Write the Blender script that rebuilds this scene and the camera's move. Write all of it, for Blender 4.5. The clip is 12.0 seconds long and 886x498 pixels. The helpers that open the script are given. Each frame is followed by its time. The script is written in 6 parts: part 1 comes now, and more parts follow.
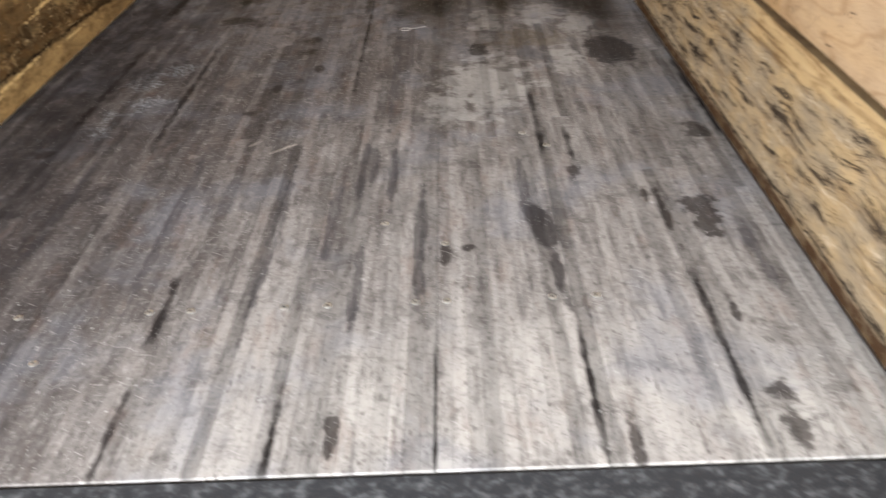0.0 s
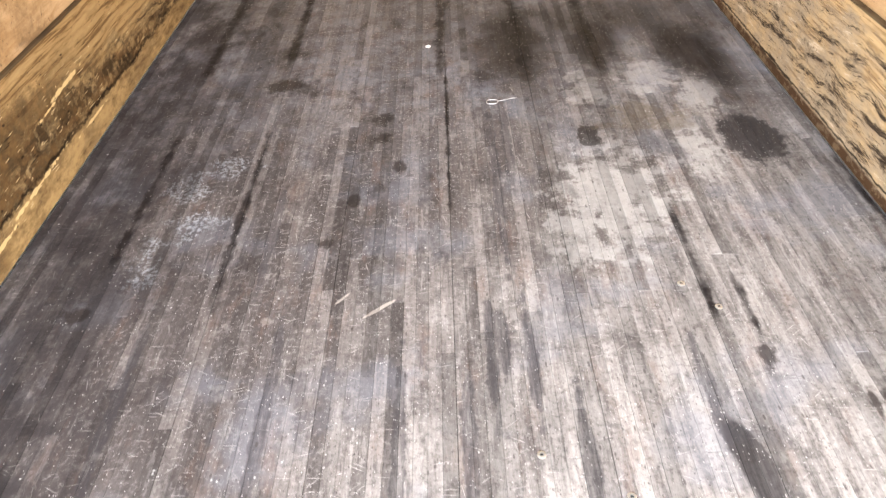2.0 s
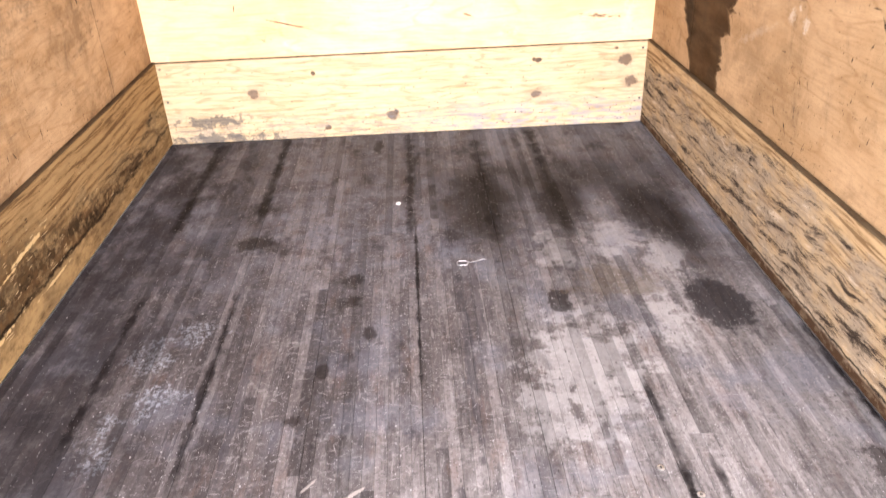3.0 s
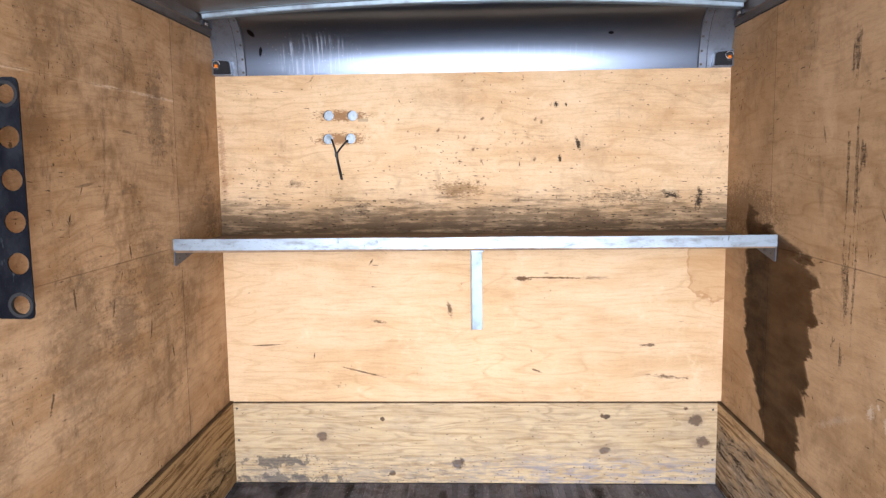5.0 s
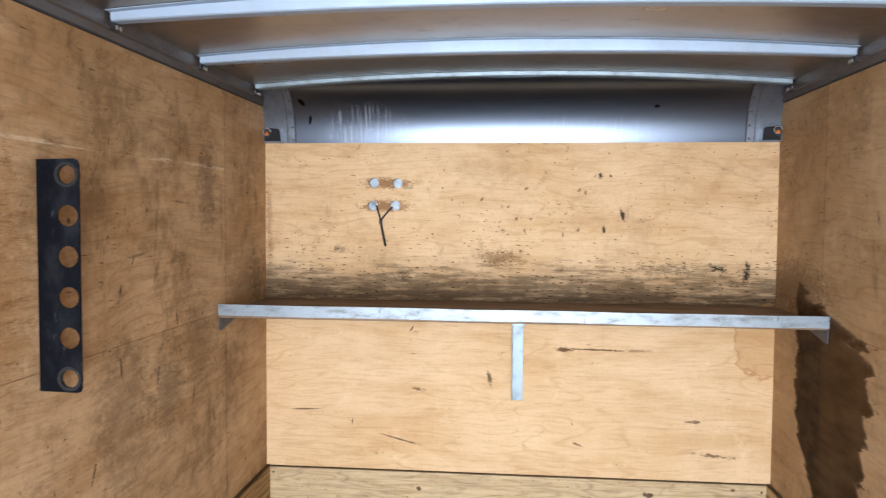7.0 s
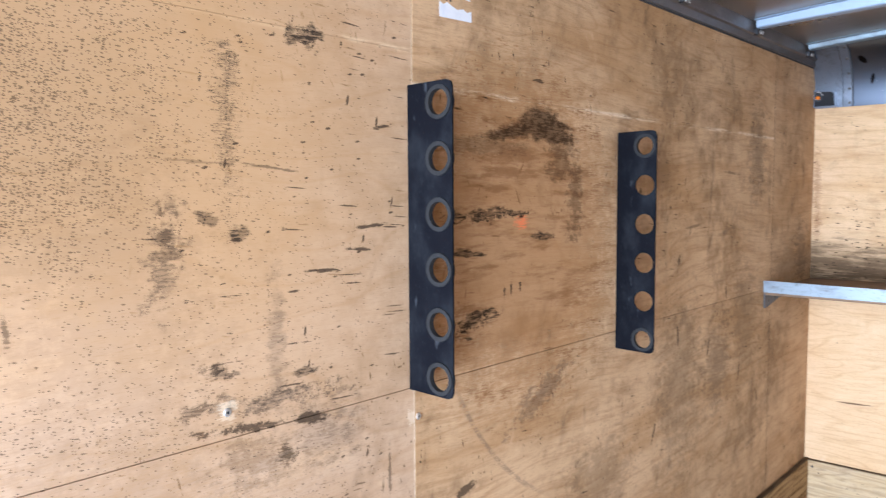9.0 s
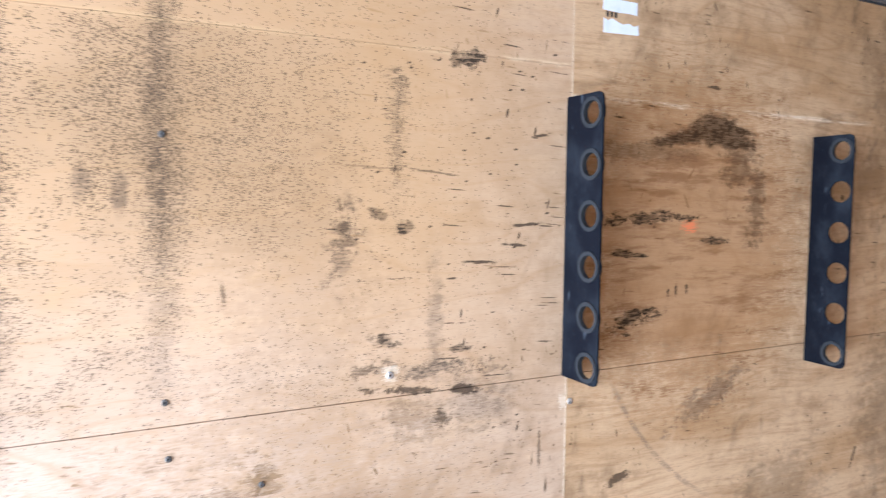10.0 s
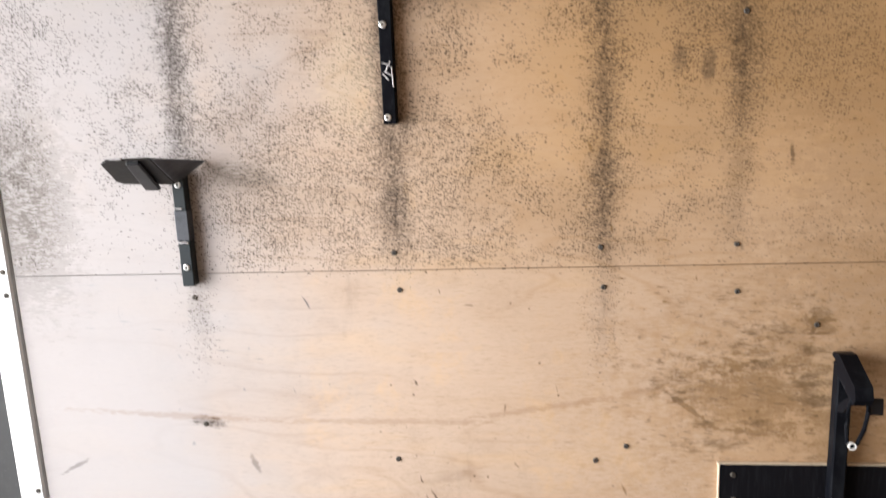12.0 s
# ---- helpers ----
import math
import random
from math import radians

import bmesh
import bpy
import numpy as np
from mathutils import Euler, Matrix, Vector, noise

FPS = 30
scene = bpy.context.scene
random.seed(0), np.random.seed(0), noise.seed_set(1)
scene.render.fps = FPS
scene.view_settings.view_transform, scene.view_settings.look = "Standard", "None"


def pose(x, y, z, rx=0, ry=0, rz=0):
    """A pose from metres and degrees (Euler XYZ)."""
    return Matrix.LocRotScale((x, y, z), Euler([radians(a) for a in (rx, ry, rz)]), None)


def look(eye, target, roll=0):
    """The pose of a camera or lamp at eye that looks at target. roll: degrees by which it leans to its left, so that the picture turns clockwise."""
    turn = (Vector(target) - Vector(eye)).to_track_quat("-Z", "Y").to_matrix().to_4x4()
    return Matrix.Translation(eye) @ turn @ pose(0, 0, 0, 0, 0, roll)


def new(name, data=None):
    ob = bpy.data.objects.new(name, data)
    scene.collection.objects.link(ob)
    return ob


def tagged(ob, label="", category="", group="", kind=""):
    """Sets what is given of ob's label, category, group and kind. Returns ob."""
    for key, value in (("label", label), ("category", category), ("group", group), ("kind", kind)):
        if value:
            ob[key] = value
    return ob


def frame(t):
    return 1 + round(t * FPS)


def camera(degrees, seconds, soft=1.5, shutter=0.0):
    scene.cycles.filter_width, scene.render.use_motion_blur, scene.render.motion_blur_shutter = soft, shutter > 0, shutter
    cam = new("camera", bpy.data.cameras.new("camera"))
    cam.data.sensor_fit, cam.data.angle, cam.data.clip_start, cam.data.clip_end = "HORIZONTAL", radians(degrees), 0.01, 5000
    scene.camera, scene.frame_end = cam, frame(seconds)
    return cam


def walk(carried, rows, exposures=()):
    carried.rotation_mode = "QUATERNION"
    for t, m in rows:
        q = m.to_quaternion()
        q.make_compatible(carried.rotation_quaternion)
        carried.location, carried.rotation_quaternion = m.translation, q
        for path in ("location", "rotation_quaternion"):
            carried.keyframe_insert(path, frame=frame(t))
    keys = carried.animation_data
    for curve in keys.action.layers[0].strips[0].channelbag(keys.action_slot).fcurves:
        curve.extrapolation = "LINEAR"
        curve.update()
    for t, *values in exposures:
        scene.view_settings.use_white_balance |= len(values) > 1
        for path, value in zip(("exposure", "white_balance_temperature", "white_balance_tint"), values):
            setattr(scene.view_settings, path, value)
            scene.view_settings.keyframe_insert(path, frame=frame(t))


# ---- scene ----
cam = camera(61.3, 12.0, soft=1.25, shutter=0.23)
PATH = [
    (0, (0.367, -4.242, 1.017), (0.312, -2.612, -0.141), -3.5),
    (0.2, (0.268, -4.132, 1.052), (0.104, -2.526, -0.104), -5.0),
    (0.5, (0.127, -3.985, 1.106), (-0.056, -2.403, -0.104), -4.6),
    (0.8, (0.089, -3.904, 1.117), (-0.119, -2.347, -0.121), -5.7),
    (1, (0.074, -3.848, 1.123), (-0.113, -2.306, -0.137), -5.6),
    (1.2, (0.091, -3.783, 1.143), (-0.081, -2.255, -0.129), -5.8),
    (1.5, (0.125, -3.689, 1.177), (-0.01, -2.152, -0.096), -5.5),
    (2, (0.05, -3.549, 1.191), (-0.006, -1.985, -0.055), -4.4),
    (2.5, (0.005, -3.462, 1.248), (0.03, -1.832, 0.089), -2.8),
    (3, (0.044, -3.443, 1.288), (0.095, -1.704, 0.302), -2.3),
    (3.5, (0.057, -3.45, 1.347), (0.075, -1.591, 0.611), -2.2),
    (3.7, (0.057, -3.445, 1.382), (0.051, -1.55, 0.74), -2.1),
    (5.3, (0.006, -3.399, 1.519), (-0.079, -1.408, 1.34), -0.6),
    (5.5, (0.008, -3.397, 1.535), (-0.072, -1.405, 1.377), -0.4),
    (6, (0.005, -3.394, 1.561), (-0.055, -1.399, 1.441), 0.1),
    (6.5, (0.011, -3.387, 1.587), (-0.068, -1.391, 1.489), 0.4),
    (6.7, (0.016, -3.389, 1.591), (-0.08, -1.393, 1.497), 0.4),
    (8.3, (-0.11, -3.454, 1.546), (-1.125, -1.737, 1.399), -0.0),
    (8.5, (-0.117, -3.46, 1.546), (-1.224, -1.801, 1.394), -0.1),
    (8.8, (-0.145, -3.458, 1.550), (-1.393, -1.894, 1.394), -0.1),
    (9, (-0.17, -3.444, 1.556), (-1.509, -1.965, 1.408), -0.3),
    (9.5, (-0.112, -3.408, 1.571), (-1.65, -2.138, 1.429), 0.1),
    (9.8, (-0.005, -3.404, 1.562), (-1.653, -2.294, 1.416), 0.3),
    (10, (0.063, -3.406, 1.554), (-1.685, -2.445, 1.413), 0.6),
    (10.2, (0.106, -3.459, 1.551), (-1.720, -2.678, 1.404), 0.5),
    (10.5, (0.151, -3.524, 1.545), (-1.769, -2.987, 1.388), 0.9),
    (10.7, (0.183, -3.575, 1.549), (-1.772, -3.267, 1.376), 0.3),
    (10.9, (0.212, -3.626, 1.556), (-1.778, -3.551, 1.377), -0.1),
    (11, (0.218, -3.64, 1.559), (-1.773, -3.614, 1.379), -0.4),
    (11.2, (0.231, -3.642, 1.556), (-1.754, -3.765, 1.389), -0.9),
    (11.5, (0.249, -3.64, 1.55), (-1.729, -3.864, 1.355), -1.5),
    (11.8, (0.261, -3.631, 1.534), (-1.713, -3.868, 1.253), -2.0),
    (12, (0.262, -3.626, 1.518), (-1.686, -3.841, 1.12), -2.4),
]
EXPOSURES = [
    (0.0, -0.05, 6900, 9), (0.5, 0.4, 6700, 8), (1.5, 1.0, 6700, 10), (2.5, 1.24, 6900, 14), (3.0, 1.04, 6700, 22), (3.5, 0.68, 6300, 31), (3.7, 0.63, 6300, 31),
    (5.5, 0.0, 6100, 14), (6.5, -0.15, 6400, 13), (8.5, 0.15, 5750, 13), (9.5, 0.38, 5250, 12), (10.0, 0.46, 5150, 11), (10.5, 0.42, 5300, 11), (11.0, -0.12, 6800, 14), (12.0, -0.68, 7000, 14),
]
walk(cam, [(t, look(eye, target, roll)) for t, eye, target, roll in PATH], EXPOSURES)

# ---------------------------------------------------------------- world and light
world = bpy.data.worlds.new("sky")
scene.world = world
world.use_nodes = True
wnt = world.node_tree
sky = wnt.nodes.new("ShaderNodeTexSky")
sky.sky_type, sky.sun_disc = "NISHITA", False
sky.sun_elevation, sky.sun_rotation = radians(48), radians(150)
sky.air_density, sky.dust_density = 1.0, 2.0
wnt.links.new(sky.outputs[0], wnt.nodes["Background"].inputs[0])
wnt.nodes["Background"].inputs[1].default_value = 0.08

sun = new("sun", bpy.data.lights.new("sun", "SUN"))
sun.data.energy, sun.data.angle, sun.data.color = 2.0, radians(10), (1.0, 0.95, 0.88)
sun.matrix_world = look((0, 6, 9), (0, 0, 0))

# daylight that comes in through the open rear doorway
day = new("doorway_light", bpy.data.lights.new("doorway_light", "AREA"))
day.data.shape, day.data.size, day.data.size_y = "RECTANGLE", 2.6, 2.1
day.data.energy, day.data.color = 235.0, (0.88, 0.95, 1.0)
day.data.spread = radians(125)
day.matrix_world = look((0.0, -5.6, 1.15), (0.0, -1.0, 0.35))


# ---------------------------------------------------------------- node helpers
class Nodes:
    """A material and short ways to lay nodes into it."""

    def __init__(self, name, rough=0.6, metal=0.0):
        self.mat = bpy.data.materials.new(name)
        self.mat.use_nodes = True
        self.t = self.mat.node_tree
        self.tail = None
        self.bsdf = self.t.nodes["Principled BSDF"]
        self.bsdf.inputs["Roughness"].default_value = rough
        self.bsdf.inputs["Metallic"].default_value = metal

    def put(self, sock, v):
        if isinstance(v, bpy.types.NodeSocket):
            self.t.links.new(v, sock)
        else:
            if sock.type == "RGBA" and len(v) == 3:
                v = (*v, 1.0)
            sock.default_value = v

    def m(self, op, a, b=0.0, clamp=False):
        n = self.t.nodes.new("ShaderNodeMath")
        n.operation, n.use_clamp = op, clamp
        self.put(n.inputs[0], a)
        self.put(n.inputs[1], b)
        return n.outputs[0]

    def mix(self, fac, a, b, how="MIX"):
        n = self.t.nodes.new("ShaderNodeMix")
        n.data_type, n.blend_type = "RGBA", how
        self.put(n.inputs[0], fac)
        self.put(n.inputs[6], a)
        self.put(n.inputs[7], b)
        return n.outputs[2]

    def ramp(self, x, a, b, lo=0.0, hi=1.0):
        n = self.t.nodes.new("ShaderNodeMapRange")
        n.interpolation_type = "SMOOTHSTEP"
        for i, v in enumerate((x, a, b, lo, hi)):
            self.put(n.inputs[i], v)
        return n.outputs[0]

    def place(self):
        return self.t.nodes.new("ShaderNodeNewGeometry").outputs["Position"]

    def local(self):
        return self.t.nodes.new("ShaderNodeTexCoord").outputs["Object"]

    def axes(self, vec, order):
        """A plane of the place: its two axes as u and v, the third as w."""
        s = self.t.nodes.new("ShaderNodeSeparateXYZ")
        self.put(s.inputs[0], vec)
        c = self.t.nodes.new("ShaderNodeCombineXYZ")
        for i, a in enumerate(order):
            self.put(c.inputs[i], s.outputs["XYZ".index(a)])
        return c.outputs[0], s.outputs["XYZ".index(order[0])], s.outputs["XYZ".index(order[1])]

    def scale(self, vec, by, turn=0.0, shift=(0, 0, 0)):
        if turn:
            r = self.t.nodes.new("ShaderNodeMapping")
            self.put(r.inputs["Vector"], vec)
            r.inputs["Rotation"].default_value = (0, 0, radians(turn))
            vec = r.outputs[0]
        n = self.t.nodes.new("ShaderNodeMapping")
        self.put(n.inputs["Vector"], vec)
        n.inputs["Scale"].default_value = by
        n.inputs["Location"].default_value = shift
        return n.outputs[0]

    def noise(self, vec, scale, detail=4.0, rough=0.55, dist=0.0, out=0):
        n = self.t.nodes.new("ShaderNodeTexNoise")
        self.put(n.inputs["Vector"], vec)
        for k, v in (("Scale", scale), ("Detail", detail), ("Roughness", rough), ("Distortion", dist)):
            n.inputs[k].default_value = v
        return n.outputs[out]

    def cells(self, vec, scale, rnd=1.0):
        n = self.t.nodes.new("ShaderNodeTexVoronoi")
        self.put(n.inputs["Vector"], vec)
        n.inputs["Scale"].default_value = scale
        n.inputs["Randomness"].default_value = rnd
        s = self.t.nodes.new("ShaderNodeSeparateColor")
        self.put(s.inputs[0], n.outputs["Color"])
        return n.outputs["Distance"], s.outputs[0], s.outputs[1]

    def bend(self, vec, scale, by):
        """The coordinates, pushed about by a noise."""
        n = self.t.nodes.new("ShaderNodeVectorMath")
        n.operation = "MULTIPLY_ADD"
        self.put(n.inputs[0], self.noise(vec, scale, 2.0, out=1))
        n.inputs[1].default_value = (by, by, by)
        self.put(n.inputs[2], vec)
        return n.outputs[0]

    def blot(self, vec, u, v, ru, rv, turn=0.0, soft=0.35, wob=0.5, rag=None):
        """1 inside an ellipse about (u, v) with a ragged rim, 0 outside."""
        n = self.t.nodes.new("ShaderNodeMapping")
        n.vector_type = "TEXTURE"
        self.put(n.inputs["Vector"], vec)
        n.inputs["Location"].default_value = (u, v, 0)
        n.inputs["Rotation"].default_value = (0, 0, radians(turn))
        n.inputs["Scale"].default_value = (ru, rv, 1000.0)
        d = self.t.nodes.new("ShaderNodeVectorMath")
        d.operation = "LENGTH"
        self.put(d.inputs[0], n.outputs[0])
        far = d.outputs["Value"]
        if rag is not None:
            far = self.m("ADD", far, self.m("MULTIPLY", self.m("SUBTRACT", rag, 0.5), 2 * wob))
        return self.ramp(far, 1 + 0.6 * soft, 1 - 0.6 * soft)

    def blots(self, vec, rows):
        """Many blots in one, each a row as blot() takes it, with its strength as a last number if it is a faint one."""
        out = None
        for u, v, ru, rv, turn, soft, wob, rag, *strength in rows:
            one = self.blot(self.after(vec), u, v, ru, rv, turn, soft, wob, rag)
            if strength:
                one = self.m("MULTIPLY", one, strength[0])
            out = self.tail = one if out is None else self.m("MAXIMUM", out, one)
        return out

    def after(self, vec):
        """The coordinates, their unused third axis tied to the blot before, so that blots are worked out one by one."""
        if self.tail is None:
            return vec
        n = self.t.nodes.new("ShaderNodeVectorMath")
        n.operation = "MULTIPLY_ADD"
        self.put(n.inputs[0], self.tail)
        n.inputs[1].default_value = (0, 0, 0.001)
        self.put(n.inputs[2], vec)
        return n.outputs[0]

    def most(self, *some):
        out = some[0]
        for s in some[1:]:
            out = self.m("MAXIMUM", out, s)
        return out

    def random(self):
        return self.t.nodes.new("ShaderNodeObjectInfo").outputs["Random"]

    def bump(self, height, strength=0.3, dist=0.002):
        n = self.t.nodes.new("ShaderNodeBump")
        n.inputs["Strength"].default_value, n.inputs["Distance"].default_value = strength, dist
        self.put(n.inputs["Height"], height)
        self.t.links.new(n.outputs[0], self.bsdf.inputs["Normal"])

    def done(self, color, rough=None):
        self.put(self.bsdf.inputs["Base Color"], color)
        if rough is not None:
            self.put(self.bsdf.inputs["Roughness"], rough)
        return self.mat


# ---------------------------------------------------------------- materials
def dash(g, uv, sx, sy, turn, density, size=0.3, shift=0.0):
    """Many small dashes where density, from 0 to 1, lets them be."""
    d, r, _ = g.cells(g.bend(g.scale(uv, (sx, sy, 1), turn, (shift, 0, 0)), 0.8, 0.4), 1.0)
    return g.m("MULTIPLY", g.ramp(d, size, size * 0.62), g.m("LESS_THAN", r, density))


def plywood(name, order, light, mid, marks, strong=1.0, scuffs=1.0, pale_daylit=None):
    """Rotary-cut plywood in the plane of two axes; marks(g, uv, u, v, colour, rag) lays the wear on it."""
    g = Nodes(name)
    g.bsdf.inputs["Specular IOR Level"].default_value = 0.05
    uv, u, v = g.axes(g.place(), order)
    bent = g.bend(uv, 1.3, 0.12)
    streak = g.noise(g.scale(bent, (4.5, 60, 1)), 1.5, 7, 0.72)
    ring = g.noise(g.scale(bent, (0.55, 2.6, 1), shift=(3, 1, 0)), 1.9, 2.5, 0.5)
    rings = g.m("PINGPONG", g.m("MULTIPLY", ring, 9.0), 0.5)
    lines = g.ramp(rings, 0.13, 0.0)
    broad = g.noise(uv, 1.7, 3, 0.6)
    rag = g.m("ADD", g.m("MULTIPLY", g.noise(uv, 34, 5, 0.7), 0.4), g.m("MULTIPLY", g.noise(g.scale(uv, (46, 300, 1)), 1.0, 5, 0.72), 0.6))
    rag = g.ramp(rag, 0.36, 0.64)
    fine = g.noise(g.scale(uv, (30, 260, 1)), 2.0, 3)
    c = g.mix(g.ramp(broad, 0.3, 0.7), light, mid)
    thin = g.ramp(u, -3.2, -2.44, 0.3, 0.6) if pale_daylit else 1.0
    if pale_daylit:  # a paler veneer beside the doorway, its gradient painted in for the daylight
        c = g.mix(g.m("MULTIPLY", g.m("LESS_THAN", u, -2.443), g.ramp(u, -2.45, -3.5, 0.42, 1.0)), c, g.mix(g.ramp(broad, 0.3, 0.72), pale_daylit, [0.9 * q for q in pale_daylit]))
    # figure of the veneer: wide flames, soft growth lines, fine pores
    flame = g.noise(g.scale(bent, (1.1, 5.0, 1), shift=(2, 6, 0)), 1.6, 4, 0.6)
    c = g.mix(g.m("MULTIPLY", g.m("MULTIPLY", g.ramp(flame, 0.45, 0.68), 0.45 * strong), thin), c, (mid[0] * 0.80, mid[1] * 0.70, mid[2] * 0.56))
    c = g.mix(g.m("MULTIPLY", g.ramp(flame, 0.46, 0.30), 0.35), c, (min(0.82, light[0] * 1.14), min(0.75, light[1] * 1.15), min(0.7, light[2] * 1.15)))
    c = g.mix(g.m("MULTIPLY", g.m("MULTIPLY", g.ramp(streak, 0.46, 0.66), 0.30 * strong), thin), c, (mid[0] * 0.66, mid[1] * 0.57, mid[2] * 0.48))
    c = g.mix(g.m("MULTIPLY", g.m("MULTIPLY", lines, g.ramp(broad, 0.36, 0.56)), 0.24 * strong), c, (mid[0] * 0.62, mid[1] * 0.50, mid[2] * 0.36))
    fibre = dash(g, uv, 38, 330, 1, g.ramp(streak, 0.3, 0.7, 0.05, 0.4), 0.34, 3.0)
    c = g.mix(g.m("MULTIPLY", fibre, 0.20), c, (mid[0] * 0.45, mid[1] * 0.36, mid[2] * 0.28))
    c = g.mix(g.m("MULTIPLY", g.ramp(fine, 0.54, 0.66), 0.20), c, (0.20, 0.12, 0.07))
    # soiling in clouds, upright and slanting smudges, and pale rubbed places
    clean = g.ramp(v, 1.12, 1.22, 0.25, 1.0) if order[0] == "X" else 1.0
    soil = g.m("ADD", g.m("MULTIPLY", g.noise(g.bend(uv, 5, 0.12), 2.6, 6, 0.68), 0.6), g.m("MULTIPLY", g.noise(g.bend(uv, 9, 0.05), 15, 7, 0.74), 0.4))
    c = g.mix(g.m("MULTIPLY", g.m("MULTIPLY", g.ramp(soil, 0.47, 0.63), 0.50 * scuffs), g.m("MULTIPLY", thin, clean)), c, (mid[0] * 0.42, mid[1] * 0.38, mid[2] * 0.34))
    c = g.mix(g.m("MULTIPLY", g.ramp(soil, 0.46, 0.34), 0.5), c, (min(0.82, light[0] * 1.18), min(0.76, light[1] * 1.21), min(0.72, light[2] * 1.27)))
    for sx, sy, turn, shift in ((8, 1.8, 0, 7), (7, 2.2, 32, 3), (1.4, 9, -8, 1)):
        smudge = g.ramp(g.noise(g.scale(uv, (sx, sy, 1), turn, (shift, 2, 0)), 1.6, 6, 0.66), 0.58, 0.76)
        c = g.mix(g.m("MULTIPLY", g.m("MULTIPLY", smudge, g.ramp(soil, 0.42, 0.56, 0.12, 0.50 * scuffs)), g.m("MULTIPLY", thin, clean)), c, (0.075, 0.052, 0.038))
    grime = g.m("MULTIPLY", g.ramp(g.noise(uv, 3.4, 5, 0.65), 0.44, 0.64), g.ramp(soil, 0.38, 0.56, 0.3, 1.0))
    if pale_daylit:
        grime = g.m("MULTIPLY", grime, g.ramp(u, -3.2, -2.5, 0.25, 1.0))
    if order[0] == "X":
        grime = g.m("MULTIPLY", grime, g.ramp(v, 1.15, 1.25, 0.22, 1.0))
    for sx, sy, turn, amount, size in ((70, 11, 8, 0.20, 0.22), (100, 24, -14, 0.24, 0.23), (52, 9, 34, 0.16, 0.20), (60, 13, -28, 0.18, 0.20), (14, 110, 5, 0.40, 0.24), (36, 36, 35, 0.28, 0.17), (110, 90, 0, 0.34, 0.26)):
        d, r, q = g.cells(g.bend(g.scale(uv, (sx, sy, 1), turn, (sx * 0.37, 0, 0)), 3.0, 0.6), 1.0)
        on = g.m("LESS_THAN", r, g.m("MULTIPLY", grime, amount * scuffs))
        c = g.mix(g.m("MULTIPLY", g.m("MULTIPLY", g.ramp(d, g.m("MULTIPLY", g.ramp(q, 0, 1, 0.5, 1.3), size), size * 0.2), on), g.ramp(q, 0.0, 1.0, 0.35, 1.0)), c, (0.025, 0.016, 0.011))
    c = marks(g, uv, u, v, c, rag)
    c = g.mix(1.0, c, g.ramp(g.random(), 0, 1, 0.92, 1.0), "MULTIPLY")
    g.bump(g.m("ADD", g.m("MULTIPLY", streak, 0.6), g.m("MULTIPLY", fine, 0.4)), 0.25, 0.0012)
    return g.done(c, g.ramp(broad, 0.2, 0.8, 0.5, 0.68))


DARK = (0.022, 0.016, 0.012)


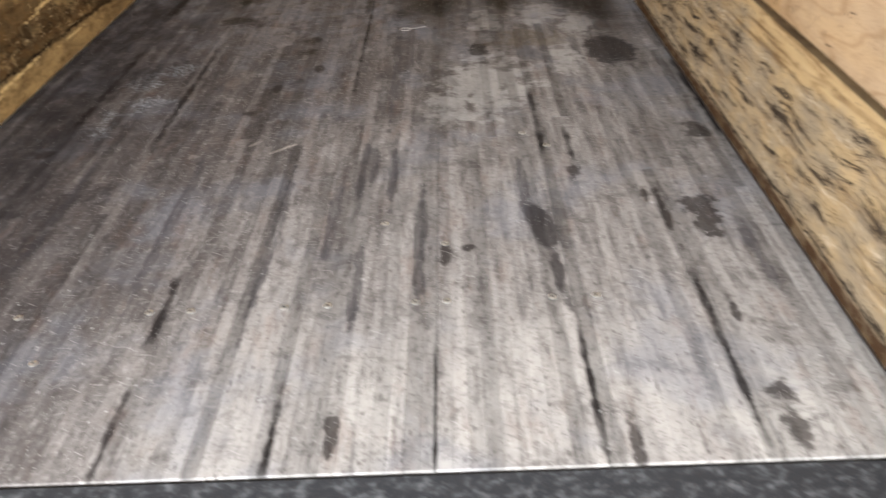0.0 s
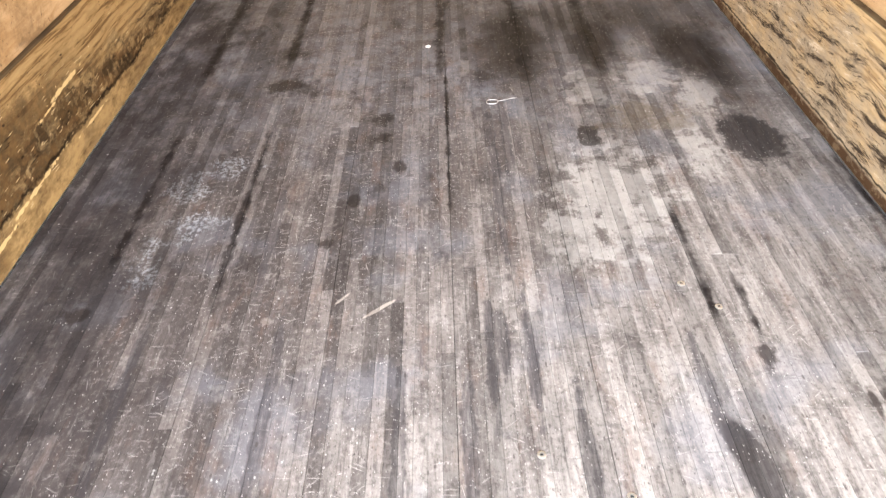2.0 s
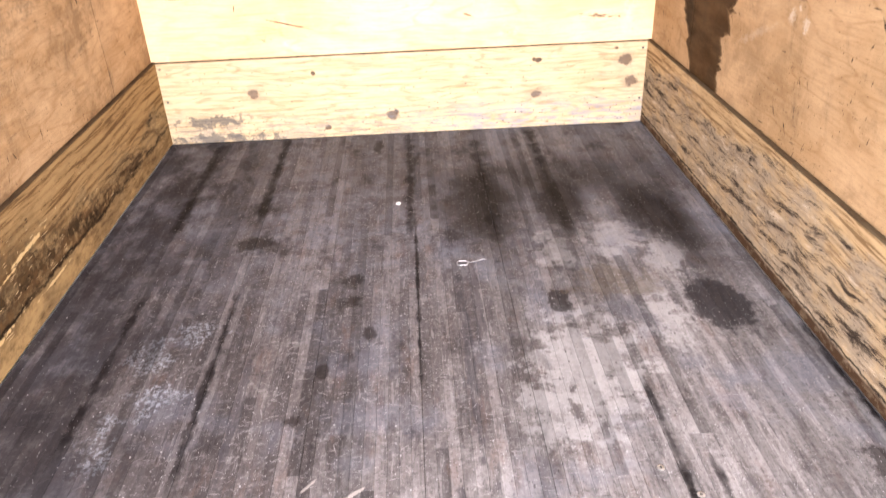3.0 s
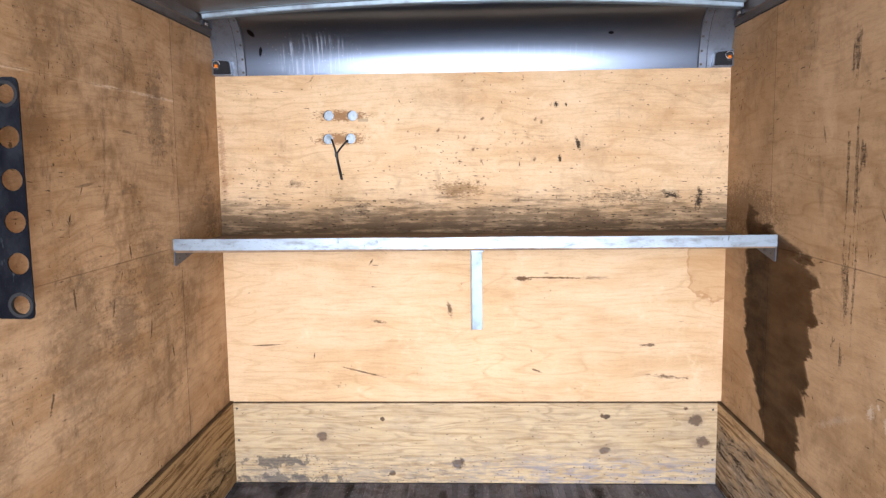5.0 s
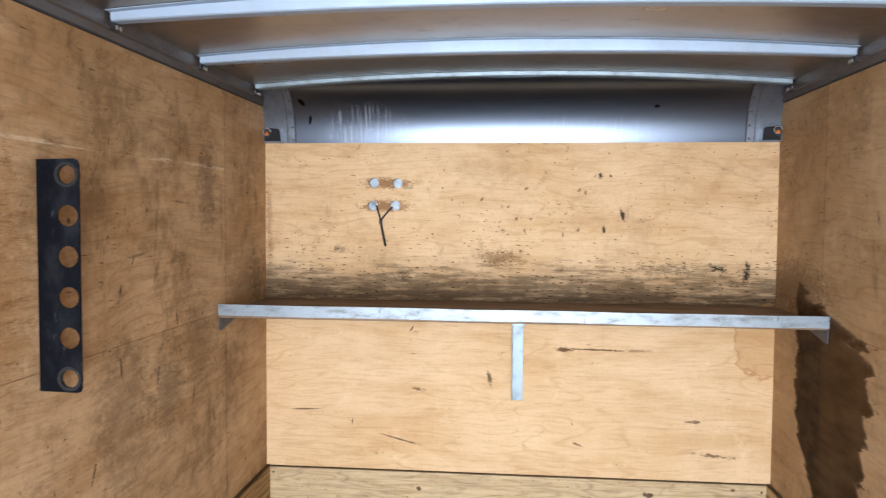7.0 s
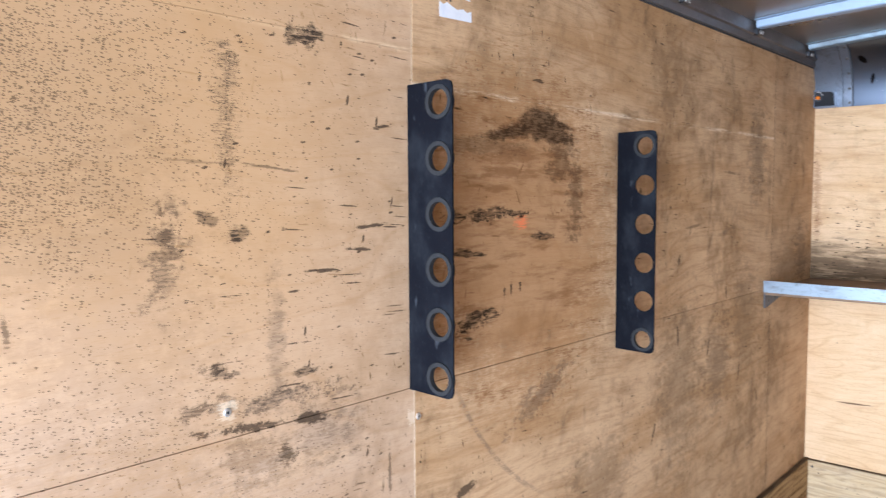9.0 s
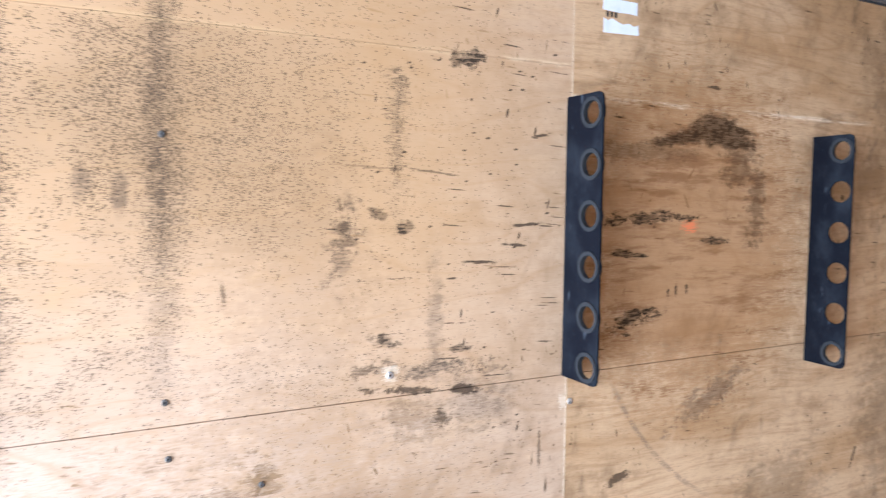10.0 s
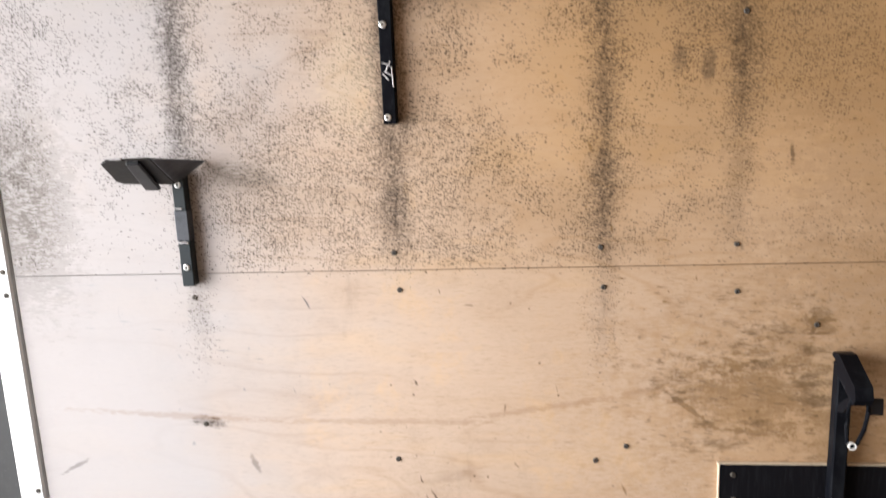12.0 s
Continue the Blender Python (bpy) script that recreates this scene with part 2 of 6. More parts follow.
def left_rear_marks(g, uv, u, v, c, rag):
    cloud = g.noise(uv, 3.1, 3, 0.6)
    wear = g.noise(g.scale(uv, (5, 30, 1)), 1.5, 5, 0.7)
    feather = g.ramp(g.m("ADD", g.m("MULTIPLY", g.noise(g.scale(g.bend(uv, 12, 0.02), (9, 26, 1)), 1.6, 8, 0.78), 0.62), g.m("MULTIPLY", g.noise(uv, 70, 4, 0.7), 0.38)), 0.34, 0.66)
    c = g.mix(g.m("MULTIPLY", g.ramp(g.m("ABSOLUTE", g.m("SUBTRACT", v, 1.817)), 0.009, 0.001), g.ramp(wear, 0.42, 0.6)), c, (0.80, 0.62, 0.42))
    c = g.mix(g.m("MULTIPLY", g.ramp(u, -2.450, -2.445), g.ramp(wear, 0.36, 0.55, 0.2, 0.8)), c, (0.80, 0.66, 0.48))
    # mould flecks on the middle rear sheet, thickest along the studs
    rear = g.m("MULTIPLY", g.ramp(u, -2.66, -3.35, 0.0, 1.0), g.m("MULTIPLY", g.ramp(v, 1.17, 1.23), g.m("MULTIPLY", g.ramp(v, 1.822, 1.812, 0.30, 1.0), g.ramp(g.m("ADD", u, g.m("MULTIPLY", g.m("GREATER_THAN", v, 1.817), -1.0)), -4.95, -4.85))))
    below = g.m("MULTIPLY", g.ramp(u, -2.4, -2.8), g.m("MULTIPLY", g.ramp(u, -3.5, -3.0), 0.06))
    knot = g.noise(uv, 12, 3, 0.6)
    close = g.m("MULTIPLY", g.ramp(g.m("ADD", g.m("MULTIPLY", cloud, 0.55), g.m("MULTIPLY", knot, 0.45)), 0.43, 0.62, 0.02, 0.68), g.ramp(u, -3.7, -3.0, 1.0, 0.6))
    dense = g.m("MULTIPLY", g.blot(uv, -3.18, 1.66, 0.30, 0.17, 0, 0.9, 0.7, cloud), g.ramp(v, 1.817, 1.812))
    close = g.m("ADD", close, g.m("MULTIPLY", dense, g.ramp(knot, 0.38, 0.6, 0.05, 0.45)))
    stud = None
    for y, w, top, low, firm in ((-4.288, 0.048, 1.81, 1.0, 1.42), (-3.872, 0.050, 2.1, 1.19, 1.2), (-3.475, 0.046, 2.1, 0.98, 1.27), (-3.231, 0.044, 2.1, 1.2, 1.53), (-2.834, 0.018, 1.78, 1.5, 1.66)):
        band = g.ramp(g.m("ADD", g.m("ABSOLUTE", g.m("SUBTRACT", u, y)), g.m("MULTIPLY", g.m("SUBTRACT", rag, 0.5), 0.06)), w, 0.0)
        band = g.m("MULTIPLY", g.m("MULTIPLY", band, g.ramp(v, firm - 0.12, firm + 0.04, 0.38, 1.0)), g.m("MULTIPLY", g.ramp(v, low - 0.06, low + 0.1), g.ramp(v, top + 0.004, top - 0.004)))
        stud = band if stud is None else g.m("MAXIMUM", stud, band)
    dens = g.m("ADD", g.m("ADD", g.m("MULTIPLY", rear, close), below), g.m("MULTIPLY", stud, 0.75))
    # cool daylight painted into the sheets next to the doorway
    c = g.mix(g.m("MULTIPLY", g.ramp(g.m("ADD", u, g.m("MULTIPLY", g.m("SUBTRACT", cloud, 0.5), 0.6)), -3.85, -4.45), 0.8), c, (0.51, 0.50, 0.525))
    # warm bounced light painted in farther from the doorway
    warm_bounce = g.m("MULTIPLY", g.m("MULTIPLY", g.ramp(u, -4.1, -3.45), g.ramp(u, -2.45, -2.9, 0.45, 1.0)), g.ramp(v, 0.95, 1.6, 0.30, 1.0))
    c = g.mix(g.m("MULTIPLY", warm_bounce, 0.80), c, (0.53, 0.31, 0.135))
    # brown haze round the flecks, deepened as the light falls off inward
    haze = g.m("MULTIPLY", rear, g.ramp(cloud, 0.40, 0.62))
    c = g.mix(g.m("MULTIPLY", g.m("ADD", g.m("MULTIPLY", haze, g.ramp(u, -4.1, -3.3, 0.25, 1.0)), g.m("MULTIPLY", dense, 0.7)), 0.26), c, (0.24, 0.145, 0.07))
    flecks = g.most(dash(g, uv, 110, 340, 7, g.m("MULTIPLY", dens, 0.5), 0.44), dash(g, uv, 160, 430, 10, g.m("MULTIPLY", dens, 0.8), 0.45, 9.0), dash(g, uv, 230, 520, 5, dens, 0.45, 5.0))
    c = g.mix(g.m("MULTIPLY", flecks, g.ramp(u, -3.6, -3.1, 0.78, 0.62)), c, (0.024, 0.017, 0.013))
    patchy = g.noise(g.scale(uv, (14, 5, 1)), 1.5, 4, 0.7)
    c = g.mix(g.m("MULTIPLY", stud, g.ramp(g.m("ADD", g.m("MULTIPLY", patchy, 0.6), g.m("MULTIPLY", rag, 0.4)), 0.36, 0.58, 0.10, 0.72)), c, (0.040, 0.031, 0.025))
    # ragged grey patches by the doorway and to the front of both holders
    bloom = g.blots(uv, [(-4.63, 1.34, 0.10, 0.2, 0, 0.5, 0.7, rag), (-3.72, 1.76, 0.16, 0.07, 0, 0.6, 0.7, rag, 0.9),
                   (-4.17, 1.385, 0.08, 0.025, -12, 0.7, 0.6, rag, 0.9)])
    c = g.mix(g.m("MULTIPLY", bloom, g.ramp(rag, 0.35, 0.62, 0.2, 0.7)), c, (0.13, 0.11, 0.09))
    scuff = g.blots(uv, [(-2.68, 1.808, 0.022, 0.016, 0, 0.4, 0.9, feather), (-2.718, 1.80, 0.010, 0.018, 0, 0.4, 0.9, feather), (-2.874, 1.521, 0.02, 0.009, -25, 0.5, 0.6, feather),
             (-2.818, 1.499, 0.016, 0.01, 0, 0.5, 0.6, feather), (-2.861, 1.294, 0.026, 0.011, -8, 0.5, 0.7, feather), (-2.70, 1.267, 0.018, 0.007, -6, 0.5, 0.7, feather),
             (-2.737, 1.136, 0.02, 0.014, -20, 0.5, 0.7, feather)])
    c = g.mix(g.m("MULTIPLY", scuff, g.ramp(rag, 0.25, 0.7, 0.95, 0.45)), c, (0.03, 0.022, 0.017))
    faint = g.blots(uv, [(-2.935, 1.475, 0.016, 0.05, -12, 0.9, 1.6, feather, 0.8), (-2.76, 1.235, 0.11, 0.012, -3, 0.6, 1.2, feather), (-2.66, 1.16, 0.07, 0.05, -25, 0.8, 0.9, feather, 0.55),
             (-2.80, 1.14, 0.05, 0.03, 0, 0.8, 1.4, feather, 0.5), (-3.343, 1.571, 0.013, 0.030, 4, 0.6, 0.3, feather, 0.65), (-3.292, 1.556, 0.012, 0.032, 0, 0.6, 0.3, feather, 0.65), (-2.754, 1.31, 0.014, 0.11, 0, 0.9, 0.8, feather, 0.5), (-2.633, 1.15, 0.05, 0.035, 0, 0.9, 0.8, feather, 0.6),
             (-3.078, 1.08, 0.02, 0.04, 15, 0.5, 1.3, feather), (-3.14, 0.94, 0.12, 0.06, -20, 0.8, 1.2, feather), (-4.295, 0.868, 0.035, 0.010, -6, 0.6, 0.6, feather)])
    c = g.mix(g.m("MULTIPLY", faint, g.ramp(rag, 0.2, 0.7, 0.85, 0.35)), c, (0.055, 0.042, 0.034))
    thin = g.blots(uv, [(-2.657, 1.429, 0.032, 0.0032, -2, 0.4, 0.4, rag), (-2.80, 1.197, 0.075, 0.006, -4, 0.5, 0.9, feather), (-2.69, 1.186, 0.03, 0.008, -4, 0.5, 0.8, feather), (-2.511, 1.045, 0.004, 0.04, 0, 0.5, 0.5, rag, 0.7), (-3.141, 1.394, 0.004, 0.016, 6, 0.6, 0.6, rag, 0.7),
                        (-2.936, 1.50, 0.007, 0.030, 8, 0.8, 1.1, feather, 0.5), (-2.88, 1.603, 0.08, 0.0018, -3, 0.5, 0.9, rag, 0.4), (-2.76, 1.598, 0.05, 0.0025, -6, 0.5, 0.5, rag, 0.7), (-3.075, 1.078, 0.026, 0.005, 3, 0.4, 0.7, rag), (-3.087, 1.066, 0.005, 0.03, 0, 0.4, 0.8, rag),
                        (-3.076, 1.052, 0.022, 0.004, 0, 0.4, 0.8, rag), (-3.31, 0.90, 0.06, 0.005, -38, 0.5, 0.7, feather, 0.8), (-3.19, 0.852, 0.08, 0.006, -4, 0.5, 0.9, feather, 0.8), (-3.22, 0.985, 0.035, 0.006, 25, 0.5, 0.9, feather, 0.7), (-2.72, 1.40, 0.012, 0.0025, 0, 0.4, 0.4, rag), (-2.52, 1.675, 0.02, 0.003, 10, 0.4, 0.6, rag),
                        (-2.55, 1.50, 0.03, 0.003, 3, 0.5, 0.5, rag), (-2.58, 1.46, 0.025, 0.003, -4, 0.5, 0.5, rag), (-4.20, 0.774, 0.006, 0.018, 20, 0.5, 0.6, rag, 0.5), (-4.61, 0.76, 0.035, 0.004, 28, 0.5, 0.6, rag, 0.5)])
    c = g.mix(g.m("MULTIPLY", thin, 0.85), c, (0.04, 0.026, 0.018))
    wave = g.blots(uv, [(-4.33, 0.88, 0.18, 0.006, -3, 0.8, 0.7, rag), (-3.93, 0.870, 0.2, 0.006, 0, 0.8, 0.7, rag), (-3.57, 0.905, 0.16, 0.006, 9, 0.8, 0.7, rag), (-3.40, 0.935, 0.05, 0.006, 8, 0.8, 0.7, rag)])
    c = g.mix(g.m("MULTIPLY", wave, 0.30), c, (0.30, 0.16, 0.08))
    brown = g.blots(uv, [(-3.21, 0.915, 0.12, 0.06, -20, 0.7, 0.9, feather), (-3.02, 1.12, 0.14, 0.14, 0, 1.1, 0.8, feather, 0.4), (-3.0, 1.40, 0.12, 0.2, 0, 1.1, 0.8, feather, 0.35), (-3.0, 0.84, 0.10, 0.05, 0, 0.8, 0.8, feather), (-3.12, 1.03, 0.06, 0.05, 30, 0.9, 1.0, feather, 0.6)])
    c = g.mix(g.m("MULTIPLY", brown, 0.5), c, (0.16, 0.085, 0.035))
    chip = g.blots(uv, [(-2.848, 1.234, 0.016, 0.013, 0, 0.5, 0.8, rag), (-2.452, 1.133, 0.010, 0.012, 0, 0.4, 0.8, rag), (-3.95, 1.56, 0.05, 0.09, 0, 0.9, 0.6, rag, 0.5)])
    c = g.mix(g.m("MULTIPLY", chip, 0.55), c, (0.78, 0.64, 0.47))
    # dry cracks and nicks beside the joint
    dry = g.blot(uv, -2.60, 1.48, 0.24, 0.40, 0, 1.0, 0.6, rag)
    crack = g.most(dash(g, uv, 9, 150, 3, g.m("MULTIPLY", dry, 0.22), 0.24, 2.0), dash(g, uv, 70, 20, 10, g.m("MULTIPLY", dry, 0.14), 0.22, 7.0), dash(g, uv, 34, 90, -8, g.m("MULTIPLY", dry, 0.20), 0.22, 4.0))
    c = g.mix(g.m("MULTIPLY", crack, 0.85), c, (0.05, 0.03, 0.02))
    gouge = g.blot(uv, -3.16, 0.93, 0.22, 0.15, -20, 0.9, 0.5, rag)
    c = g.mix(g.m("MULTIPLY", g.blot(uv, -3.08, 0.88, 0.34, 0.24, 0, 1.2, 0.6, rag), 0.55), c, (0.46, 0.28, 0.14))
    nick = g.most(dash(g, uv, 16, 120, 4, g.m("MULTIPLY", gouge, 0.32), 0.26), dash(g, uv, 50, 60, -20, g.m("MULTIPLY", gouge, 0.28), 0.24, 3.0), dash(g, uv, 24, 150, 14, g.m("MULTIPLY", gouge, 0.3), 0.28, 6.0))
    c = g.mix(g.m("MULTIPLY", nick, 0.42), c, (0.075, 0.045, 0.026))
    c = g.mix(g.m("MULTIPLY", g.m("MULTIPLY", gouge, g.ramp(g.noise(g.scale(uv, (7, 20, 1)), 1.4, 7, 0.75), 0.5, 0.62)), 0.6), c, (0.13, 0.08, 0.043))
    return c


def left_fore_marks(g, uv, u, v, c, rag):
    wear = g.noise(g.scale(uv, (5, 30, 1)), 1.5, 5, 0.7)
    feather = g.ramp(g.m("ADD", g.m("MULTIPLY", g.noise(g.scale(g.bend(uv, 12, 0.02), (9, 26, 1)), 1.6, 8, 0.78), 0.62), g.m("MULTIPLY", g.noise(uv, 70, 4, 0.7), 0.38)), 0.34, 0.66)
    c = g.mix(g.m("MULTIPLY", g.ramp(g.m("ABSOLUTE", g.m("SUBTRACT", v, 1.757)), 0.009, 0.001), g.m("MULTIPLY", g.ramp(wear, 0.42, 0.6), g.m("LESS_THAN", u, -0.494))), c, (0.80, 0.62, 0.42))
    joint = g.ramp(g.m("ABSOLUTE", g.m("ADD", u, 0.494)), 0.0035, 0.001)
    c = g.mix(g.m("MULTIPLY", joint, g.ramp(wear, 0.35, 0.55, 0.3, 0.8)), c, (0.10, 0.06, 0.035))
    c = g.mix(g.m("MULTIPLY", g.ramp(u, -0.494, -0.488), 0.16), c, (0.22, 0.14, 0.08))
    warm = g.blot(uv, -2.08, 1.45, 0.36, 0.33, 0, 0.5, 0.4, rag)
    c = g.mix(g.m("MULTIPLY", warm, 0.55), c, (0.40, 0.20, 0.08))
    c = g.mix(g.m("MULTIPLY", g.m("MULTIPLY", warm, g.ramp(g.noise(g.scale(uv, (2.5, 14, 1)), 1.6, 6, 0.7), 0.48, 0.62)), 0.6), c, (0.20, 0.085, 0.03))
    # oil stain between the racks, and its runs
    oil = g.blots(uv, [(-2.035, 1.712, 0.075, 0.036, 0, 0.6, 0.35, feather), (-1.98, 1.692, 0.09, 0.022, -8, 0.6, 0.4, feather), (-2.12, 1.69, 0.11, 0.016, 10, 0.8, 0.5, feather), (-1.96, 1.715, 0.05, 0.008, -8, 0.6, 0.5, feather), (-1.945, 1.64, 0.05, 0.05, 20, 0.6, 0.9, feather, 0.6),
                 (-1.885, 1.55, 0.03, 0.09, 0, 0.7, 0.9, feather, 0.6), (-2.25, 1.655, 0.14, 0.018, 0, 0.7, 0.6, feather, 0.45)])
    c = g.mix(g.m("MULTIPLY", oil, g.ramp(rag, 0.2, 0.8, 0.96, 0.70)), c, (0.040, 0.021, 0.010))
    c = g.mix(g.m("MULTIPLY", g.blot(uv, -2.105, 1.491, 0.022, 0.012, 0, 0.7, 0.8, rag), 0.75), c, (0.85, 0.22, 0.08))
    scuff = g.blots(uv, [(-2.018, 1.458, 0.045, 0.009, -4, 0.4, 0.5, feather), (-2.23, 1.511, 0.09, 0.010, 0, 0.5, 1.4, feather), (-2.288, 1.433, 0.05, 0.007, -6, 0.5, 0.7, feather),
             (-2.27, 1.29, 0.06, 0.014, 14, 0.5, 1.3, feather)])
    c = g.mix(g.m("MULTIPLY", scuff, g.ramp(rag, 0.25, 0.7, 0.98, 0.5)), c, (0.03, 0.019, 0.012))
    faint = g.blots(uv, [(-2.02, 1.09, 0.11, 0.025, 24, 0.7, 1.0, feather), (-1.0, 0.99, 0.09, 0.13, 0, 0.9, 0.9, feather), (-0.14, 1.31, 0.06, 0.11, 0, 0.9, 0.9, feather),
             (-0.66, 1.7, 0.07, 0.14, 0, 0.9, 0.9, feather)])
    c = g.mix(g.m("MULTIPLY", faint, 0.42), c, (0.07, 0.05, 0.04))
    # rubbed arc low on the wall
    arc = g.m("ABSOLUTE", g.m("SUBTRACT", g.m("ADD", g.m("POWER", g.m("ADD", u, 1.674), 2), g.m("POWER", g.m("SUBTRACT", v, 1.50), 2)), 0.537))
    arc = g.m("MULTIPLY", g.ramp(arc, 0.012, 0.004), g.m("MULTIPLY", g.ramp(v, 1.17, 1.12), g.ramp(rag, 0.3, 0.55)))
    c = g.mix(g.m("MULTIPLY", g.m("MULTIPLY", arc, g.ramp(u, -1.95, -2.12)), 0.45), c, (0.14, 0.10, 0.075))
    thin = g.blots(uv, [(-2.30, 0.94, 0.045, 0.010, 25, 0.5, 0.9, feather), (-2.164, 1.344, 0.004, 0.014, 0, 0.5, 0.8, rag), (-2.14, 1.35, 0.003, 0.012, 0, 0.5, 0.8, rag), (-2.107, 1.351, 0.004, 0.012, 0, 0.5, 0.8, rag), (-2.199, 1.295, 0.02, 0.005, 12, 0.5, 1.0, rag), (-2.286, 1.258, 0.012, 0.004, 0, 0.5, 0.8, rag),
                        (-2.041, 1.807, 0.022, 0.0035, -6, 0.5, 0.6, rag), (-1.55, 1.56, 0.008, 0.008, 0, 0.5, 0.8, rag), (-1.30, 1.12, 0.0045, 0.028, 6, 0.5, 0.7, rag), (-1.07, 1.05, 0.005, 0.026, -18, 0.5, 0.7, rag), (-0.93, 1.22, 0.005, 0.022, 12, 0.5, 0.7, rag),
                        (-0.80, 0.93, 0.005, 0.03, -10, 0.5, 0.7, rag), (-1.45, 0.86, 0.005, 0.03, -25, 0.5, 0.7, rag), (-0.62, 0.80, 0.005, 0.024, 14, 0.5, 0.7, rag), (-1.2, 1.45, 0.05, 0.004, 4, 0.5, 0.6, rag, 0.6), (-0.9, 1.62, 0.06, 0.004, -3, 0.5, 0.6, rag, 0.6)])
    c = g.mix(g.m("MULTIPLY", thin, 0.8), c, (0.05, 0.032, 0.02))
    dirty = g.blots(uv, [(-1.28, 0.97, 0.12, 0.22, 0, 1.0, 0.9, feather), (-0.75, 1.12, 0.10, 0.2, 10, 1.0, 0.9, feather), (-0.25, 1.26, 0.2, 0.08, 0, 0.9, 0.8, feather), (-1.75, 0.80, 0.14, 0.1, 0, 1.0, 0.9, feather)])
    return g.mix(g.m("MULTIPLY", dirty, 0.36), c, (0.13, 0.085, 0.05))


def right_marks(g, uv, u, v, c, rag):
    joint = g.ramp(g.m("ABSOLUTE", g.m("ADD", u, 0.494)), 0.0035, 0.001)
    c = g.mix(g.m("MULTIPLY", joint, 0.6), c, (0.10, 0.06, 0.035))
    c = g.mix(g.m("MULTIPLY", g.ramp(u, -0.494, -0.488), 0.20), c, (0.20, 0.12, 0.065))
    # water stain that ran down from the shelf
    big = g.noise(g.scale(uv, (4, 15, 1)), 1.0, 5, 0.65)
    lobe = g.m("PINGPONG", g.m("ADD", g.m("MULTIPLY", v, 9.0), g.m("MULTIPLY", big, 1.6)), 0.5)
    edge = g.m("ADD", g.m("MULTIPLY", g.m("SUBTRACT", big, 0.5), 0.20), g.m("MULTIPLY", lobe, 0.07))
    right_rim = g.m("ADD", g.ramp(v, 0.4, 1.15, 0.79, 0.90), edge)
    left_rim = g.m("ADD", g.ramp(v, 0.35, 0.85, 0.50, 0.235), g.m("MULTIPLY", edge, 0.7))
    into = g.m("MULTIPLY", u, -1.0)
    wet = g.m("MULTIPLY", g.ramp(g.m("SUBTRACT", right_rim, into), 0.0, 0.030), g.ramp(g.m("SUBTRACT", into, left_rim), 0.0, 0.030))
    slope = g.m("ADD", g.m("MULTIPLY", into, -0.32), 1.40)
    wet = g.m("MULTIPLY", wet, g.ramp(g.m("SUBTRACT", g.m("ADD", slope, edge), v), 0.0, 0.05))
    soaked = g.mix(g.ramp(g.noise(g.scale(uv, (5, 5, 1)), 1.6, 6, 0.7), 0.38, 0.66), (0.014, 0.007, 0.003), (0.050, 0.023, 0.008))
    soaked = g.mix(g.m("MULTIPLY", g.ramp(into, 0.46, 0.56), g.ramp(v, 0.5, 1.0, 0.35, 0.75)), soaked, (0.085, 0.038, 0.012))
    c = g.mix(g.m("MULTIPLY", wet, g.ramp(big, 0.3, 0.7, 0.90, 1.0)), c, soaked)
    rim = g.m("MULTIPLY", g.m("MULTIPLY", wet, g.m("SUBTRACT", 1.0, wet)), 2.4)
    c = g.mix(rim, c, (0.035, 0.016, 0.007))
    stain = g.blot(uv, -0.22, 1.30, 0.28, 0.09, 0, 0.7, 0.9, rag)
    c = g.mix(g.m("MULTIPLY", stain, 0.5), c, (0.12, 0.065, 0.03))
    drip = g.ramp(g.m("ADD", g.m("MULTIPLY", g.noise(g.scale(uv, (70, 5, 1)), 1.0, 5, 0.7), 0.6), g.m("MULTIPLY", g.noise(uv, 40, 5, 0.7), 0.4)), 0.34, 0.66)
    runs = g.blots(uv, [(-1.13, 1.46, 0.0105, 0.13, 0, 0.5, 1.0, drip), (-1.075, 1.47, 0.0075, 0.10, 0, 0.5, 1.0, drip), (-1.15, 1.51, 0.0225, 0.03, 0, 0.6, 1.0, drip),
            (-1.10, 1.12, 0.0105, 0.09, 0, 0.5, 1.2, drip), (-1.14, 1.13, 0.0090, 0.11, 0, 0.5, 1.2, drip), (-1.07, 1.15, 0.0060, 0.08, 0, 0.5, 1.2, drip),
            (-1.10, 1.82, 0.0165, 0.05, 10, 0.6, 1.2, drip), (-1.078, 0.89, 0.0075, 0.03, 0, 0.5, 1.0, drip), (-0.916, 1.576, 0.0045, 0.025, -20, 0.5, 0.6, drip)])
    c = g.mix(g.m("MULTIPLY", runs, g.ramp(rag, 0.3, 0.6, 0.85, 0.35)), c, (0.028, 0.020, 0.016))
    pale = g.blots(uv, [(-1.27, 0.77, 0.014, 0.018, 30, 0.4, 1.0, rag), (-1.36, 0.76, 0.012, 0.016, 0, 0.4, 1.0, rag), (-1.06, 0.67, 0.10, 0.010, -24, 0.9, 1.0, rag, 0.4), (-1.31, 0.80, 0.010, 0.006, 40, 0.4, 0.6, rag)])
    return g.mix(g.m("MULTIPLY", pale, 0.6), c, (0.72, 0.62, 0.5))


